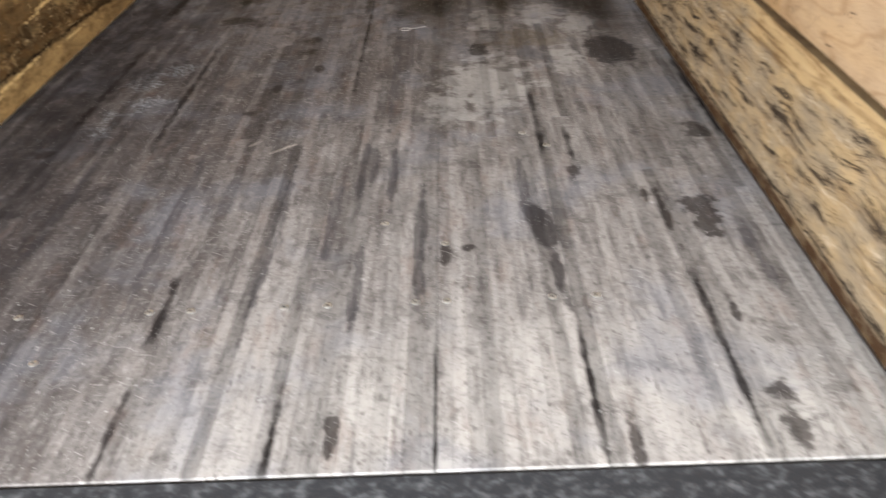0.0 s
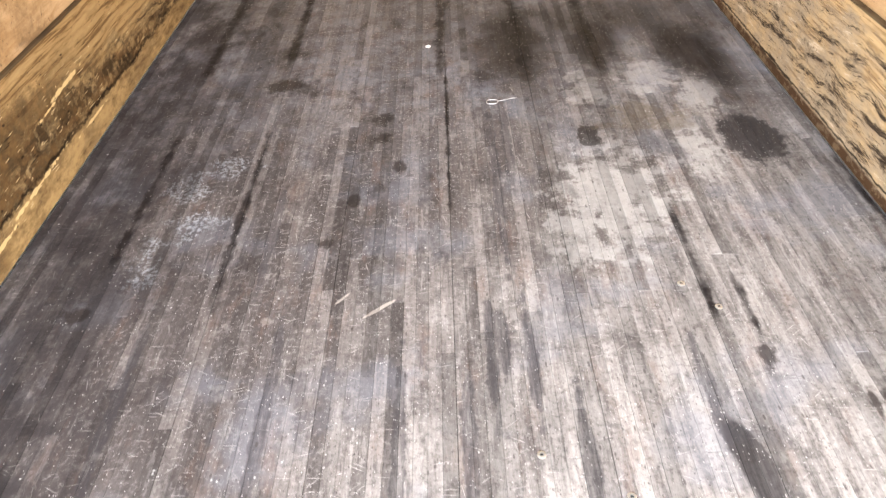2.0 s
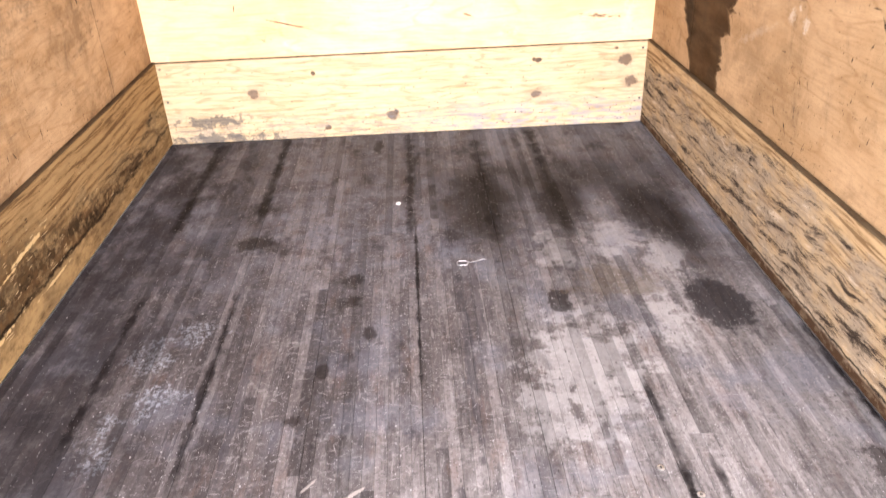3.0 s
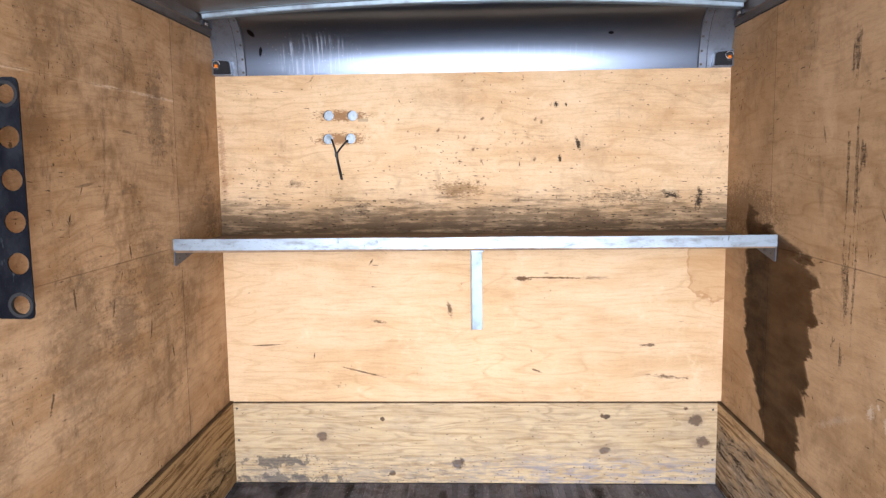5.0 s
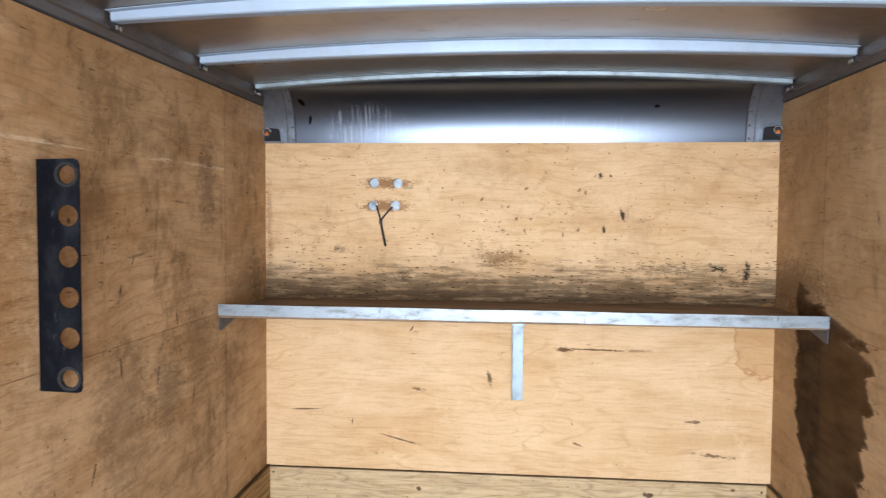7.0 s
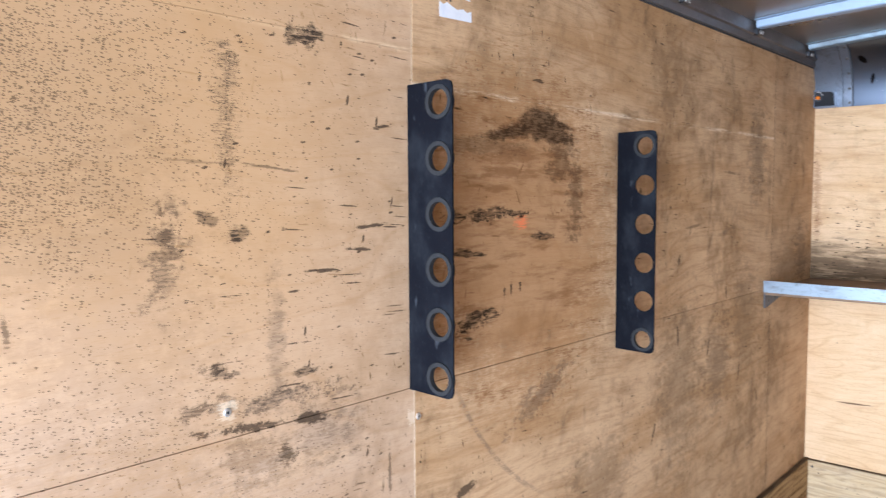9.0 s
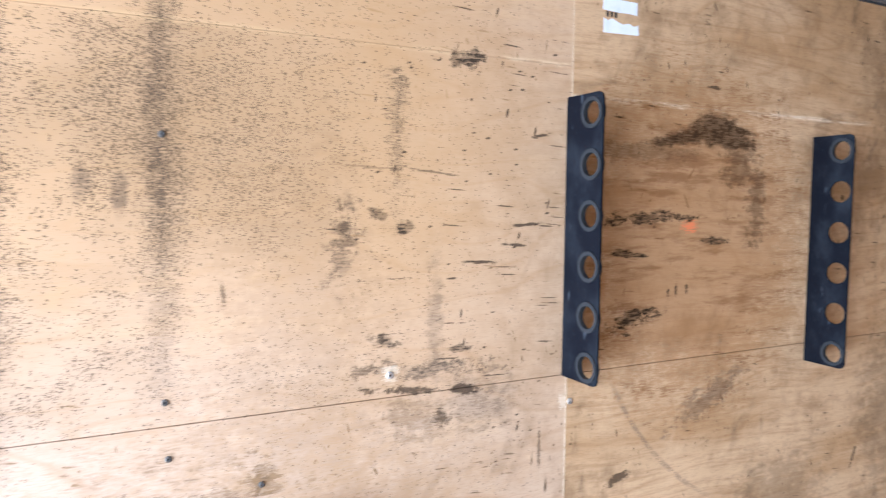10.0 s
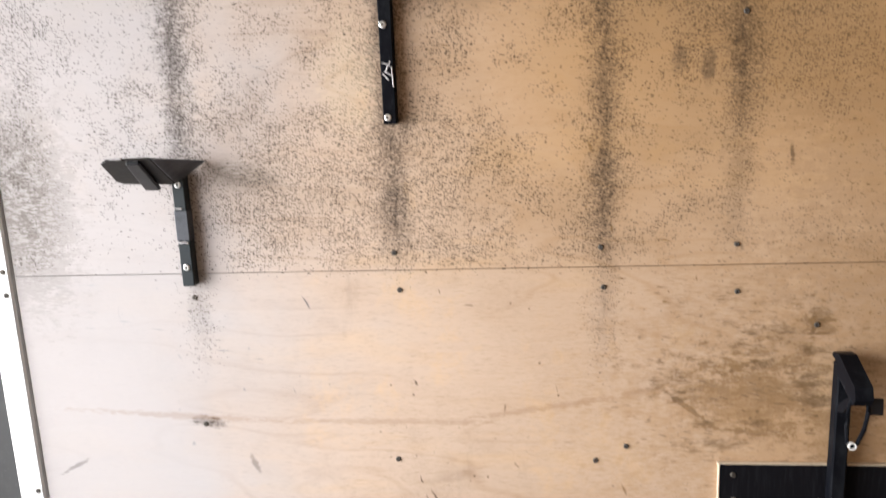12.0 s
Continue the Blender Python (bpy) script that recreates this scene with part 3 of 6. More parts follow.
def front_marks(g, uv, u, v, c, rag):
    # rubbed dirt behind the shelf
    above = g.ramp(v, 1.17, 1.19)
    low = g.m("MULTIPLY", g.ramp(v, 1.53, 1.22), above)
    smear = g.noise(g.scale(uv, (3.0, 26, 1)), 2.0, 7, 0.72)
    patch = g.noise(g.scale(uv, (2.0, 5, 1), shift=(4, 0, 0)), 2.0, 4, 0.65)
    gap = g.m("SUBTRACT", 0.70, g.m("MULTIPLY", low, 0.27))
    dirt = g.m("MULTIPLY", g.ramp(g.m("SUBTRACT", g.m("ADD", g.m("MULTIPLY", smear, 0.72), g.m("MULTIPLY", patch, 0.28)), gap), -0.05, 0.10), g.ramp(v, 1.54, 1.45))
    dirt = g.m("MULTIPLY", dirt, above)
    c = g.mix(g.m("MULTIPLY", g.m("MULTIPLY", low, low), g.ramp(patch, 0.3, 0.7, 0.25, 0.72)), c, (0.27, 0.165, 0.08))
    c = g.mix(g.m("MULTIPLY", dirt, 0.62), c, (0.055, 0.036, 0.022))
    tick = g.most(dash(g, uv, 26, 110, 3, g.m("MULTIPLY", low, 0.42), 0.30), dash(g, uv, 60, 40, 40, g.m("MULTIPLY", low, 0.22), 0.2, 6.0))
    c = g.mix(g.m("MULTIPLY", tick, 0.85), c, (0.026, 0.018, 0.012))
    up = g.m("MULTIPLY", g.m("MULTIPLY", g.ramp(v, 1.22, 1.30), g.ramp(v, 1.88, 1.4, 0.25, 1.0)), g.ramp(g.noise(uv, 4.5, 4, 0.65), 0.46, 0.62, 0.05, 1.5))
    c = g.mix(g.m("MULTIPLY", g.most(dash(g, uv, 44, 120, 8, g.m("MULTIPLY", up, 0.10), 0.28, 1.0), dash(g, uv, 80, 60, -30, g.m("MULTIPLY", up, 0.10), 0.22, 8.0), dash(g, uv, 30, 30, 40, g.m("MULTIPLY", up, 0.05), 0.14, 5.0)), 0.85), c, (0.05, 0.03, 0.018))
    # a smooth band, darker down to the shelf
    foot = g.m("MULTIPLY", g.m("MULTIPLY", g.ramp(v, 1.27, 1.20), above), g.ramp(smear, 0.3, 0.6, 0.45, 1.0))
    c = g.mix(g.m("MULTIPLY", foot, 0.62), c, (0.045, 0.026, 0.013))
    c = g.mix(g.m("MULTIPLY", g.blot(uv, -0.05, 1.385, 0.085, 0.03, 0, 0.6, 0.8, rag), 0.65), c, (0.17, 0.085, 0.03))
    # worn hatch of scratches in the middle
    zone = g.blot(uv, 0.03, 1.56, 0.36, 0.2, 0, 0.7, 0.5, rag)
    d, r, _ = g.cells(g.bend(g.scale(uv, (34, 20, 1), 30), 2.0, 0.6), 1.0)
    hatch = g.m("MULTIPLY", g.ramp(d, 0.3, 0.12), g.m("LESS_THAN", r, g.m("MULTIPLY", zone, 0.3)))
    c = g.mix(g.m("MULTIPLY", hatch, 0.75), c, (0.12, 0.06, 0.03))
    spots = g.blots(uv, [(0.386, 1.76, 0.009, 0.010, 0, 0.4, 0.8, rag), (0.483, 1.585, 0.007, 0.022, 22, 0.4, 0.9, rag), (0.403, 1.518, 0.007, 0.014, 0, 0.5, 0.7, rag),
             (0.43, 1.757, 0.004, 0.007, 0, 0.4, 0.6, rag), (1.024, 1.331, 0.012, 0.035, 0, 0.5, 1.0, rag), (0.90, 1.35, 0.035, 0.010, -18, 0.5, 1.1, rag),
             (0.68, 1.345, 0.09, 0.02, 0, 0.8, 1.6, rag, 0.5), (-0.5, 1.30, 0.03, 0.02, 0, 0.8, 1.2, rag, 0.5), (-0.8, 1.42, 0.035, 0.012, 0, 0.8, 1.2, rag, 0.5)])
    c = g.mix(g.m("MULTIPLY", spots, 0.95), c, DARK)
    # below the shelf: a knot with its split, hair scratches, a tide mark
    c = g.mix(g.m("MULTIPLY", g.blots(uv, [(0.235, 0.973, 0.032, 0.011, 0, 0.4, 0.4, rag), (0.37, 0.976, 0.13, 0.0035, -1, 0.6, 0.6, rag), (0.56, 0.975, 0.05, 0.006, 0, 0.8, 0.9, rag, 0.6)]), 0.92), c, (0.10, 0.045, 0.018))
    hair = g.blots(uv, [(-0.96, 0.665, 0.06, 0.0036, 2, 0.4, 0.3, rag), (-0.51, 0.535, 0.085, 0.004, -14, 0.6, 0.5, rag), (0.90, 0.51, 0.06, 0.006, -5, 0.6, 1.3, rag),
            (0.81, 0.66, 0.03, 0.006, 0, 0.6, 0.9, rag), (-0.43, 0.775, 0.02, 0.006, -10, 0.6, 0.9, rag), (-0.10, 0.83, 0.009, 0.028, 12, 0.7, 0.6, rag), (0.30, 0.54, 0.02, 0.004, -20, 0.6, 0.7, rag)])
    c = g.mix(g.m("MULTIPLY", hair, 0.85), c, (0.10, 0.055, 0.03))
    tide = g.blot(uv, 1.10, 1.03, 0.12, 0.16, 0, 0.10, 0.6, g.noise(uv, 9, 4, 0.6))
    c = g.mix(g.m("MULTIPLY", tide, 0.38), c, (0.45, 0.24, 0.09))
    c = g.mix(g.m("MULTIPLY", g.m("MULTIPLY", tide, g.m("SUBTRACT", 1.0, tide)), 2.2), c, (0.36, 0.17, 0.06))
    # routed-out wood round the four cable holes
    rout = g.blots(uv, [(-0.585, 1.722, 0.10, 0.022, 0, 0.25, 0.7, rag), (-0.592, 1.62, 0.10, 0.024, 0, 0.25, 0.7, rag)])
    c = g.mix(g.m("MULTIPLY", rout, 0.85), c, (0.25, 0.12, 0.05))
    rust = g.blots(uv, [(-1.135, 1.58, 0.012, 0.10, 0, 0.6, 1.2, rag), (-1.13, 1.42, 0.012, 0.05, 0, 0.6, 1.2, rag)])
    return g.mix(g.m("MULTIPLY", rust, 0.45), c, (0.22, 0.09, 0.04))


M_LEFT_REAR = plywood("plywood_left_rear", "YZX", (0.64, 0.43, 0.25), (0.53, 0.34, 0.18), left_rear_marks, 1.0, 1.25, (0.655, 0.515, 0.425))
M_LEFT_FORE = plywood("plywood_left_fore", "YZX", (0.65, 0.43, 0.245), (0.53, 0.335, 0.175), left_fore_marks, 1.5, 1.35)
M_RIGHT = plywood("plywood_right", "YZX", (0.61, 0.405, 0.228), (0.50, 0.32, 0.168), right_marks, 1.5, 1.45, (0.66, 0.48, 0.34))
M_FRONT = plywood("plywood_front", "XZY", (0.74, 0.52, 0.315), (0.685, 0.46, 0.255), front_marks, 1.1, 0.6)


def weathered(name, order, light, mid, dark, pale, wear, marks=None, sound=None, rings_by=0.2, mouldy=0.9):
    """Rough softwood plywood with raised grain, as on the kick boards; below the height sound it has gone grey."""
    g = Nodes(name)
    g.bsdf.inputs["Specular IOR Level"].default_value = 0.03
    uv, u, v = g.axes(g.place(), order)
    bent = g.bend(g.scale(uv, (1, 1, 1), shift=(5, 0, 0)), 2.0, 0.10)
    ring = g.noise(g.scale(bent, (0.45, 3.4, 1)), 2.2, 3, 0.55)
    rings = g.m("PINGPONG", g.m("MULTIPLY", ring, 15.0), 0.5)
    lines = g.m("MULTIPLY", g.ramp(rings, 0.26, 0.02), g.ramp(g.noise(uv, 9, 4, 0.7), 0.35, 0.6))
    streak = g.noise(g.scale(g.bend(uv, 1.5, 0.05), (1.6, 36, 1)), 1.6, 6, 0.66)
    rag = g.ramp(g.noise(uv, 24, 5, 0.68), 0.34, 0.66)
    patch = g.noise(g.scale(uv, (1.6, 4.0, 1)), 2.3, 5, 0.68)
    c = g.mix(g.ramp(streak, 0.36, 0.64), light, mid)
    c = g.mix(g.m("MULTIPLY", lines, rings_by), c, (mid[0] * 0.40, mid[1] * 0.32, mid[2] * 0.25))
    c = g.mix(g.m("MULTIPLY", g.ramp(streak, 0.52, 0.60), 0.7 * wear), c, (mid[0] * 0.28, mid[1] * 0.22, mid[2] * 0.18))
    age = g.ramp(g.m("ADD", v, g.m("MULTIPLY", g.m("SUBTRACT", patch, 0.5), 0.45)), sound + 0.02, sound - 0.06, 0.08, 1.0) if sound else 1.0
    flake = g.noise(g.scale(g.bend(uv, 6, 0.05), (3.2, 24, 1), 3), 1.5, 9, 0.8)
    bloom = g.noise(g.scale(uv, (4, 6, 1), shift=(3, 0, 0)), 2.0, 6, 0.72)
    c = g.mix(g.m("MULTIPLY", g.m("MULTIPLY", g.ramp(bloom, 0.35, 0.6, 0.25, 0.85), age), wear), c, [0.5 * (p + q) for p, q in zip(dark, pale)])
    c = g.mix(g.m("MULTIPLY", g.m("MULTIPLY", g.ramp(flake, 0.50, 0.60), age), wear), c, dark)
    c = g.mix(g.m("MULTIPLY", g.m("MULTIPLY", g.ramp(flake, 0.44, 0.37), age), 0.85 * wear), c, pale)
    mould = g.m("MULTIPLY", g.ramp(bloom, 0.55, 0.72), g.ramp(rag, 0.3, 0.6))
    c = g.mix(g.m("MULTIPLY", g.m("MULTIPLY", mould, age), wear * mouldy), c, (0.016, 0.012, 0.010))
    c = g.mix(g.m("MULTIPLY", dash(g, uv, 14, 160, 2, g.ramp(patch, 0.35, 0.65, 0.05, 0.3), 0.26), 0.5 * wear), c, (0.04, 0.028, 0.02))
    c = g.mix(g.m("MULTIPLY", dash(g, uv, 90, 120, 2, g.ramp(bloom, 0.4, 0.65, 0.03, 0.25), 0.28, 4.0), 0.8 * wear), c, (0.015, 0.012, 0.010))
    if marks:
        c = marks(g, uv, u, v, c, rag)
    c = g.mix(g.m("MULTIPLY", g.ramp(v, 0.388, 0.3915), 0.85), c, (0.045, 0.032, 0.022))  # dirt along the top edge
    g.bump(g.m("ADD", g.m("MULTIPLY", lines, -0.3), g.m("ADD", streak, flake)), 0.6, 0.003)
    return g.done(c, 0.8)


def kick_left_marks(g, uv, u, v, c, rag):
    patchy = g.noise(g.scale(uv, (4, 9, 1)), 1.5, 6, 0.72)
    # a flame of grain by the front corner, dark in its core
    n = g.t.nodes.new("ShaderNodeMapping")
    n.vector_type = "TEXTURE"
    g.put(n.inputs["Vector"], g.bend(uv, 6, 0.04))
    n.inputs["Location"].default_value, n.inputs["Scale"].default_value = (-0.72, 0.125, 0), (0.60, 0.105, 1000.0)
    d = g.t.nodes.new("ShaderNodeVectorMath")
    d.operation = "LENGTH"
    g.put(d.inputs[0], n.outputs[0])
    far = d.outputs["Value"]
    flame = g.m("MULTIPLY", g.ramp(g.m("PINGPONG", g.m("MULTIPLY", far, 3.2), 0.5), 0.2, 0.02), g.ramp(far, 1.7, 1.0))
    c = g.mix(g.m("MULTIPLY", flame, g.ramp(patchy, 0.35, 0.6, 0.15, 0.6)), c, (0.10, 0.058, 0.03))
    # the split that opens to the rear, rotten above it and bare tan below it
    slow = g.m("MULTIPLY", g.m("SUBTRACT", g.noise(g.scale(uv, (1, 0.4, 0)), 6.0, 7, 0.74), 0.5), 0.10)
    crack = g.m("ADD", g.ramp(u, -0.9, -2.1, 0.09, 0.115), slow)
    lift = g.m("SUBTRACT", v, crack)
    tall = g.ramp(u, -0.5, -2.4, 0.07, 0.32)
    rot = g.m("MULTIPLY", g.ramp(g.m("DIVIDE", g.m("ADD", lift, g.m("MULTIPLY", g.m("SUBTRACT", patchy, 0.5), 0.16)), tall), 1.0, 0.35), g.ramp(lift, -0.012, 0.0))
    rot = g.m("MULTIPLY", rot, g.ramp(u, -0.4, -0.75))
    blotchy = g.ramp(g.m("ADD", g.m("MULTIPLY", g.noise(g.scale(g.bend(uv, 8, 0.05), (5, 11, 1), shift=(2, 5, 0)), 1.6, 8, 0.78), 0.7), g.m("MULTIPLY", rag, 0.12)), 0.27, 0.43)
    c = g.mix(g.m("MULTIPLY", rot, g.m("MULTIPLY", blotchy, g.ramp(rag, 0.2, 0.6, 0.6, 0.95))), c, g.mix(g.ramp(patchy, 0.4, 0.6), (0.030, 0.018, 0.010), (0.12, 0.065, 0.028)))
    wide = g.m("MULTIPLY", g.ramp(g.noise(g.scale(g.bend(uv, 9, 0.05), (2.6, 6, 1), shift=(7, 1, 0)), 1.7, 9, 0.8), 0.38, 0.56), g.m("MULTIPLY", g.ramp(u, -1.0, -1.9), g.ramp(v, 0.37, 0.29, 0.15, 1.0)))
    c = g.mix(g.m("MULTIPLY", wide, 0.85), c, g.mix(rag, (0.030, 0.020, 0.012), (0.15, 0.085, 0.035)))
    tan = g.m("MULTIPLY", g.ramp(lift, -0.005, -0.025), g.ramp(patchy, 0.36, 0.55, 0.95, 0.45))
    c = g.mix(tan, c, g.mix(g.ramp(patchy, 0.35, 0.65), (0.42, 0.27, 0.12), (0.20, 0.115, 0.05)))
    c = g.mix(g.m("MULTIPLY", g.ramp(g.m("ABSOLUTE", lift), 0.011, 0.001), g.ramp(patchy, 0.40, 0.56, 0.0, 0.95)), c, (0.014, 0.009, 0.006))
    torn = g.m("MULTIPLY", g.ramp(u, -0.8, -1.8, 0.05, 1.0), g.m("MULTIPLY", g.ramp(v, 0.04, 0.09), g.ramp(v, 0.36, 0.26)))
    fibres = g.m("MAXIMUM", dash(g, uv, 9, 150, 3, g.m("MULTIPLY", torn, 0.22), 0.26, 3.0), g.m("MAXIMUM", dash(g, uv, 18, 210, -4, g.m("MULTIPLY", torn, 0.22), 0.28, 8.0), dash(g, uv, 70, 60, 20, g.m("MULTIPLY", torn, 0.09), 0.2, 5.0)))
    c = g.mix(g.m("MULTIPLY", fibres, 0.8), c, (0.66, 0.48, 0.27))
    holes = g.m("MAXIMUM", dash(g, uv, 30, 60, 8, g.m("MULTIPLY", torn, 0.22), 0.26, 1.0), dash(g, uv, 12, 120, 2, g.m("MULTIPLY", torn, 0.25), 0.26, 6.0))
    c = g.mix(g.m("MULTIPLY", holes, 0.85), c, (0.022, 0.013, 0.008))
    chips = g.blots(uv, [(-1.47, 0.238, 0.12, 0.006, 2, 0.4, 0.5, rag), (-1.60, 0.222, 0.06, 0.004, 3, 0.4, 0.7, rag), (-1.37, 0.076, 0.09, 0.004, 0, 0.4, 0.5, rag),
             (-1.78, 0.09, 0.13, 0.005, 2, 0.4, 0.7, rag), (-2.15, 0.26, 0.10, 0.005, 3, 0.4, 0.9, rag), (-2.02, 0.07, 0.08, 0.004, 2, 0.4, 0.8, rag)])
    return g.mix(g.m("MULTIPLY", chips, 0.85), c, (0.72, 0.50, 0.24))


def kick_right_marks(g, uv, u, v, c, rag):
    base = g.m("MULTIPLY", g.ramp(v, 0.042, 0.030), g.ramp(rag, 0.2, 0.6, 0.75, 1.0))
    c = g.mix(base, c, (0.075, 0.042, 0.024))
    seam = g.ramp(g.m("ABSOLUTE", g.m("SUBTRACT", v, g.m("ADD", 0.042, g.m("MULTIPLY", rag, 0.006)))), 0.006, 0.001)
    return g.mix(g.m("MULTIPLY", seam, 0.9), c, (0.012, 0.010, 0.009))


def kick_front_marks(g, uv, u, v, c, rag):
    knots = g.blots(uv, [(-0.708, 0.228, 0.024, 0.021, 0, 0.35, 0.25, rag), (-0.068, 0.099, 0.027, 0.022, 0, 0.35, 0.3, rag), (-0.377, 0.048, 0.018, 0.014, 0, 0.35, 0.3, rag),
             (0.609, 0.326, 0.022, 0.011, -8, 0.5, 0.6, rag), (0.616, 0.163, 0.024, 0.019, 0, 0.35, 0.3, rag), (1.03, 0.307, 0.027, 0.024, 0, 0.4, 0.3, rag),
             (1.063, 0.208, 0.027, 0.026, 0, 0.4, 0.3, rag), (0.985, 0.365, 0.014, 0.011, 0, 0.4, 0.4, rag), (-0.422, 0.314, 0.011, 0.008, 0, 0.4, 0.5, rag)])
    c = g.mix(g.m("MULTIPLY", knots, 0.9), c, g.mix(rag, (0.035, 0.022, 0.016), (0.11, 0.062, 0.04)))
    halo = g.blots(uv, [(x, z, 0.055, 0.042, 0, 0.9, 0.4, rag) for x, z in ((-0.708, 0.228), (0.616, 0.163), (1.03, 0.307), (1.063, 0.208))])
    c = g.mix(g.m("MULTIPLY", halo, 0.30), c, (0.26, 0.18, 0.12))
    cloud = g.noise(g.scale(uv, (4, 9, 1), shift=(1, 2, 0)), 1.5, 6, 0.72)
    band = g.ramp(v, 0.19, 0.06)
    c = g.mix(g.m("MULTIPLY", g.ramp(cloud, 0.46, 0.62), g.m("ADD", 0.14, g.m("MULTIPLY", band, 0.30))), c, (0.27, 0.235, 0.205))
    blue = g.m("MULTIPLY", band, g.ramp(g.noise(g.scale(uv, (6, 34, 1)), 1.7, 6, 0.74), 0.47, 0.58))
    c = g.mix(g.m("MULTIPLY", blue, 0.5), c, g.mix(g.ramp(u, -0.3, 0.5), (0.13, 0.12, 0.115), (0.17, 0.20, 0.29)))
    grit = dash(g, uv, 70, 110, 3, g.m("ADD", 0.04, g.m("MULTIPLY", band, 0.18)), 0.3, 2.0)
    c = g.mix(g.m("MULTIPLY", grit, 0.85), c, (0.035, 0.03, 0.03))
    smear = g.blots(uv, [(-0.93, 0.105, 0.12, 0.022, 2, 0.7, 0.9, rag), (-0.90, 0.02, 0.2, 0.02, 0, 0.7, 0.9, rag)])
    return g.mix(g.m("MULTIPLY", smear, 0.7), c, (0.06, 0.058, 0.06))


M_KICK_L = weathered("kickboard_left", "YZX", (0.43, 0.275, 0.125), (0.31, 0.185, 0.08), (0.06, 0.036, 0.019), (0.50, 0.35, 0.18), 0.95, kick_left_marks, 0.22, 0.22)
M_KICK_R = weathered("kickboard_right", "YZX", (0.60, 0.425, 0.235), (0.49, 0.325, 0.165), (0.050, 0.036, 0.026), (0.62, 0.50, 0.37), 1.0, kick_right_marks, 0.33, 0.45, 0.9)
M_KICK_F = weathered("kickboard_front", "XZY", (0.56, 0.42, 0.25), (0.46, 0.325, 0.175), (0.30, 0.21, 0.12), (0.66, 0.53, 0.37), 0.24, kick_front_marks, None, 0.48)


def floor_wood():
    g = Nodes("floor_strip_wood")
    g.bsdf.inputs["Specular IOR Level"].default_value = 0.06
    uv, u, v = g.axes(g.place(), "XYZ")
    rnd = g.random()
    rag = g.ramp(g.m("ADD", g.m("MULTIPLY", g.noise(uv, 13, 4, 0.65), 0.8), g.m("MULTIPLY", g.noise(g.scale(uv, (120, 14, 1)), 1.0, 4, 0.7), 0.2)), 0.34, 0.66)
    big = g.noise(uv, 1.5, 3, 0.6)
    mid = g.noise(g.scale(uv, (1.6, 0.8, 1)), 5, 5, 0.65)
    grain = g.noise(g.scale(uv, (110, 5, 1)), 2.0, 5, 0.6)
    fibre = g.noise(g.scale(uv, (420, 9, 1)), 1.0, 3, 0.6)
    s1 = g.noise(g.scale(uv, (24, 3.2, 1)), 1.0, 8, 0.74)
    s2 = g.noise(g.scale(uv, (46, 5.5, 1), shift=(5, 3, 0)), 1.0, 7, 0.74)
    c = g.mix(g.m("POWER", rnd, 1.6), (0.085, 0.073, 0.069), (0.20, 0.176, 0.165))
    c = g.mix(g.m("MULTIPLY", g.ramp(grain, 0.42, 0.68), 0.30), c, (0.06, 0.05, 0.046))
    c = g.mix(g.m("MULTIPLY", g.ramp(s1, 0.50, 0.62), 0.65), c, (0.052, 0.043, 0.041))
    # worn pale skin, weighted paler to the doorway and along the right-hand side
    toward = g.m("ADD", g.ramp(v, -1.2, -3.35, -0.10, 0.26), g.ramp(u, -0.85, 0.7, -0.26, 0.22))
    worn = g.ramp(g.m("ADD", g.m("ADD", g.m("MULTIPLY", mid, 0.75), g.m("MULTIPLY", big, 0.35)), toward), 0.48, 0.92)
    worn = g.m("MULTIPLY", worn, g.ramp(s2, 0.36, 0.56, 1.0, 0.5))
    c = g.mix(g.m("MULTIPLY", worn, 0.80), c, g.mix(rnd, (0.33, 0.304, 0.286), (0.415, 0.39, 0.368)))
    c = g.mix(g.m("MULTIPLY", g.m("MULTIPLY", g.ramp(v, -2.8, -3.35), g.ramp(u, -0.5, 0.15, 0.0, 1.0)), g.ramp(g.m("ADD", mid, g.m("MULTIPLY", s1, 0.4)), 0.5, 0.8, 0.75, 0.25)), c, (0.52, 0.49, 0.455))  # brighter by the doorway, daylight put into the boards' colour
    c = g.mix(g.m("MULTIPLY", g.ramp(s2, 0.53, 0.62), 0.48), c, (0.06, 0.051, 0.049))
    c = g.mix(g.m("MULTIPLY", g.ramp(s2, 0.44, 0.36), 0.36), c, (0.39, 0.36, 0.34))
    rub = g.noise(uv, 11, 7, 0.72)
    c = g.mix(g.m("MULTIPLY", g.ramp(rub, 0.52, 0.64), 0.5), c, (0.07, 0.06, 0.057))
    c = g.mix(g.m("MULTIPLY", g.ramp(rub, 0.43, 0.34), 0.40), c, (0.36, 0.33, 0.31))
    grit = g.noise(uv, 75, 5, 0.78)
    c = g.mix(g.m("MULTIPLY", g.ramp(grit, 0.52, 0.62), 0.42), c, (0.055, 0.046, 0.044))
    c = g.mix(g.m("MULTIPLY", g.ramp(grit, 0.46, 0.38), 0.30), c, (0.42, 0.39, 0.37))
    for k, (turn, dens) in enumerate(((28, 0.05), (-38, 0.035), (75, 0.02), (5, 0.10), (-12, 0.07))):
        c = g.mix(g.m("MULTIPLY", dash(g, uv, 16, 230, turn, g.m("MULTIPLY", g.ramp(rub, 0.4, 0.6, 0.4, 1.0), dens), 0.30, 2.0 + k), 0.5), c, (0.46, 0.43, 0.41))
    rust = g.ramp(g.noise(g.scale(uv, (9, 3, 1), shift=(6, 1, 0)), 1.5, 5, 0.7), 0.54, 0.68)
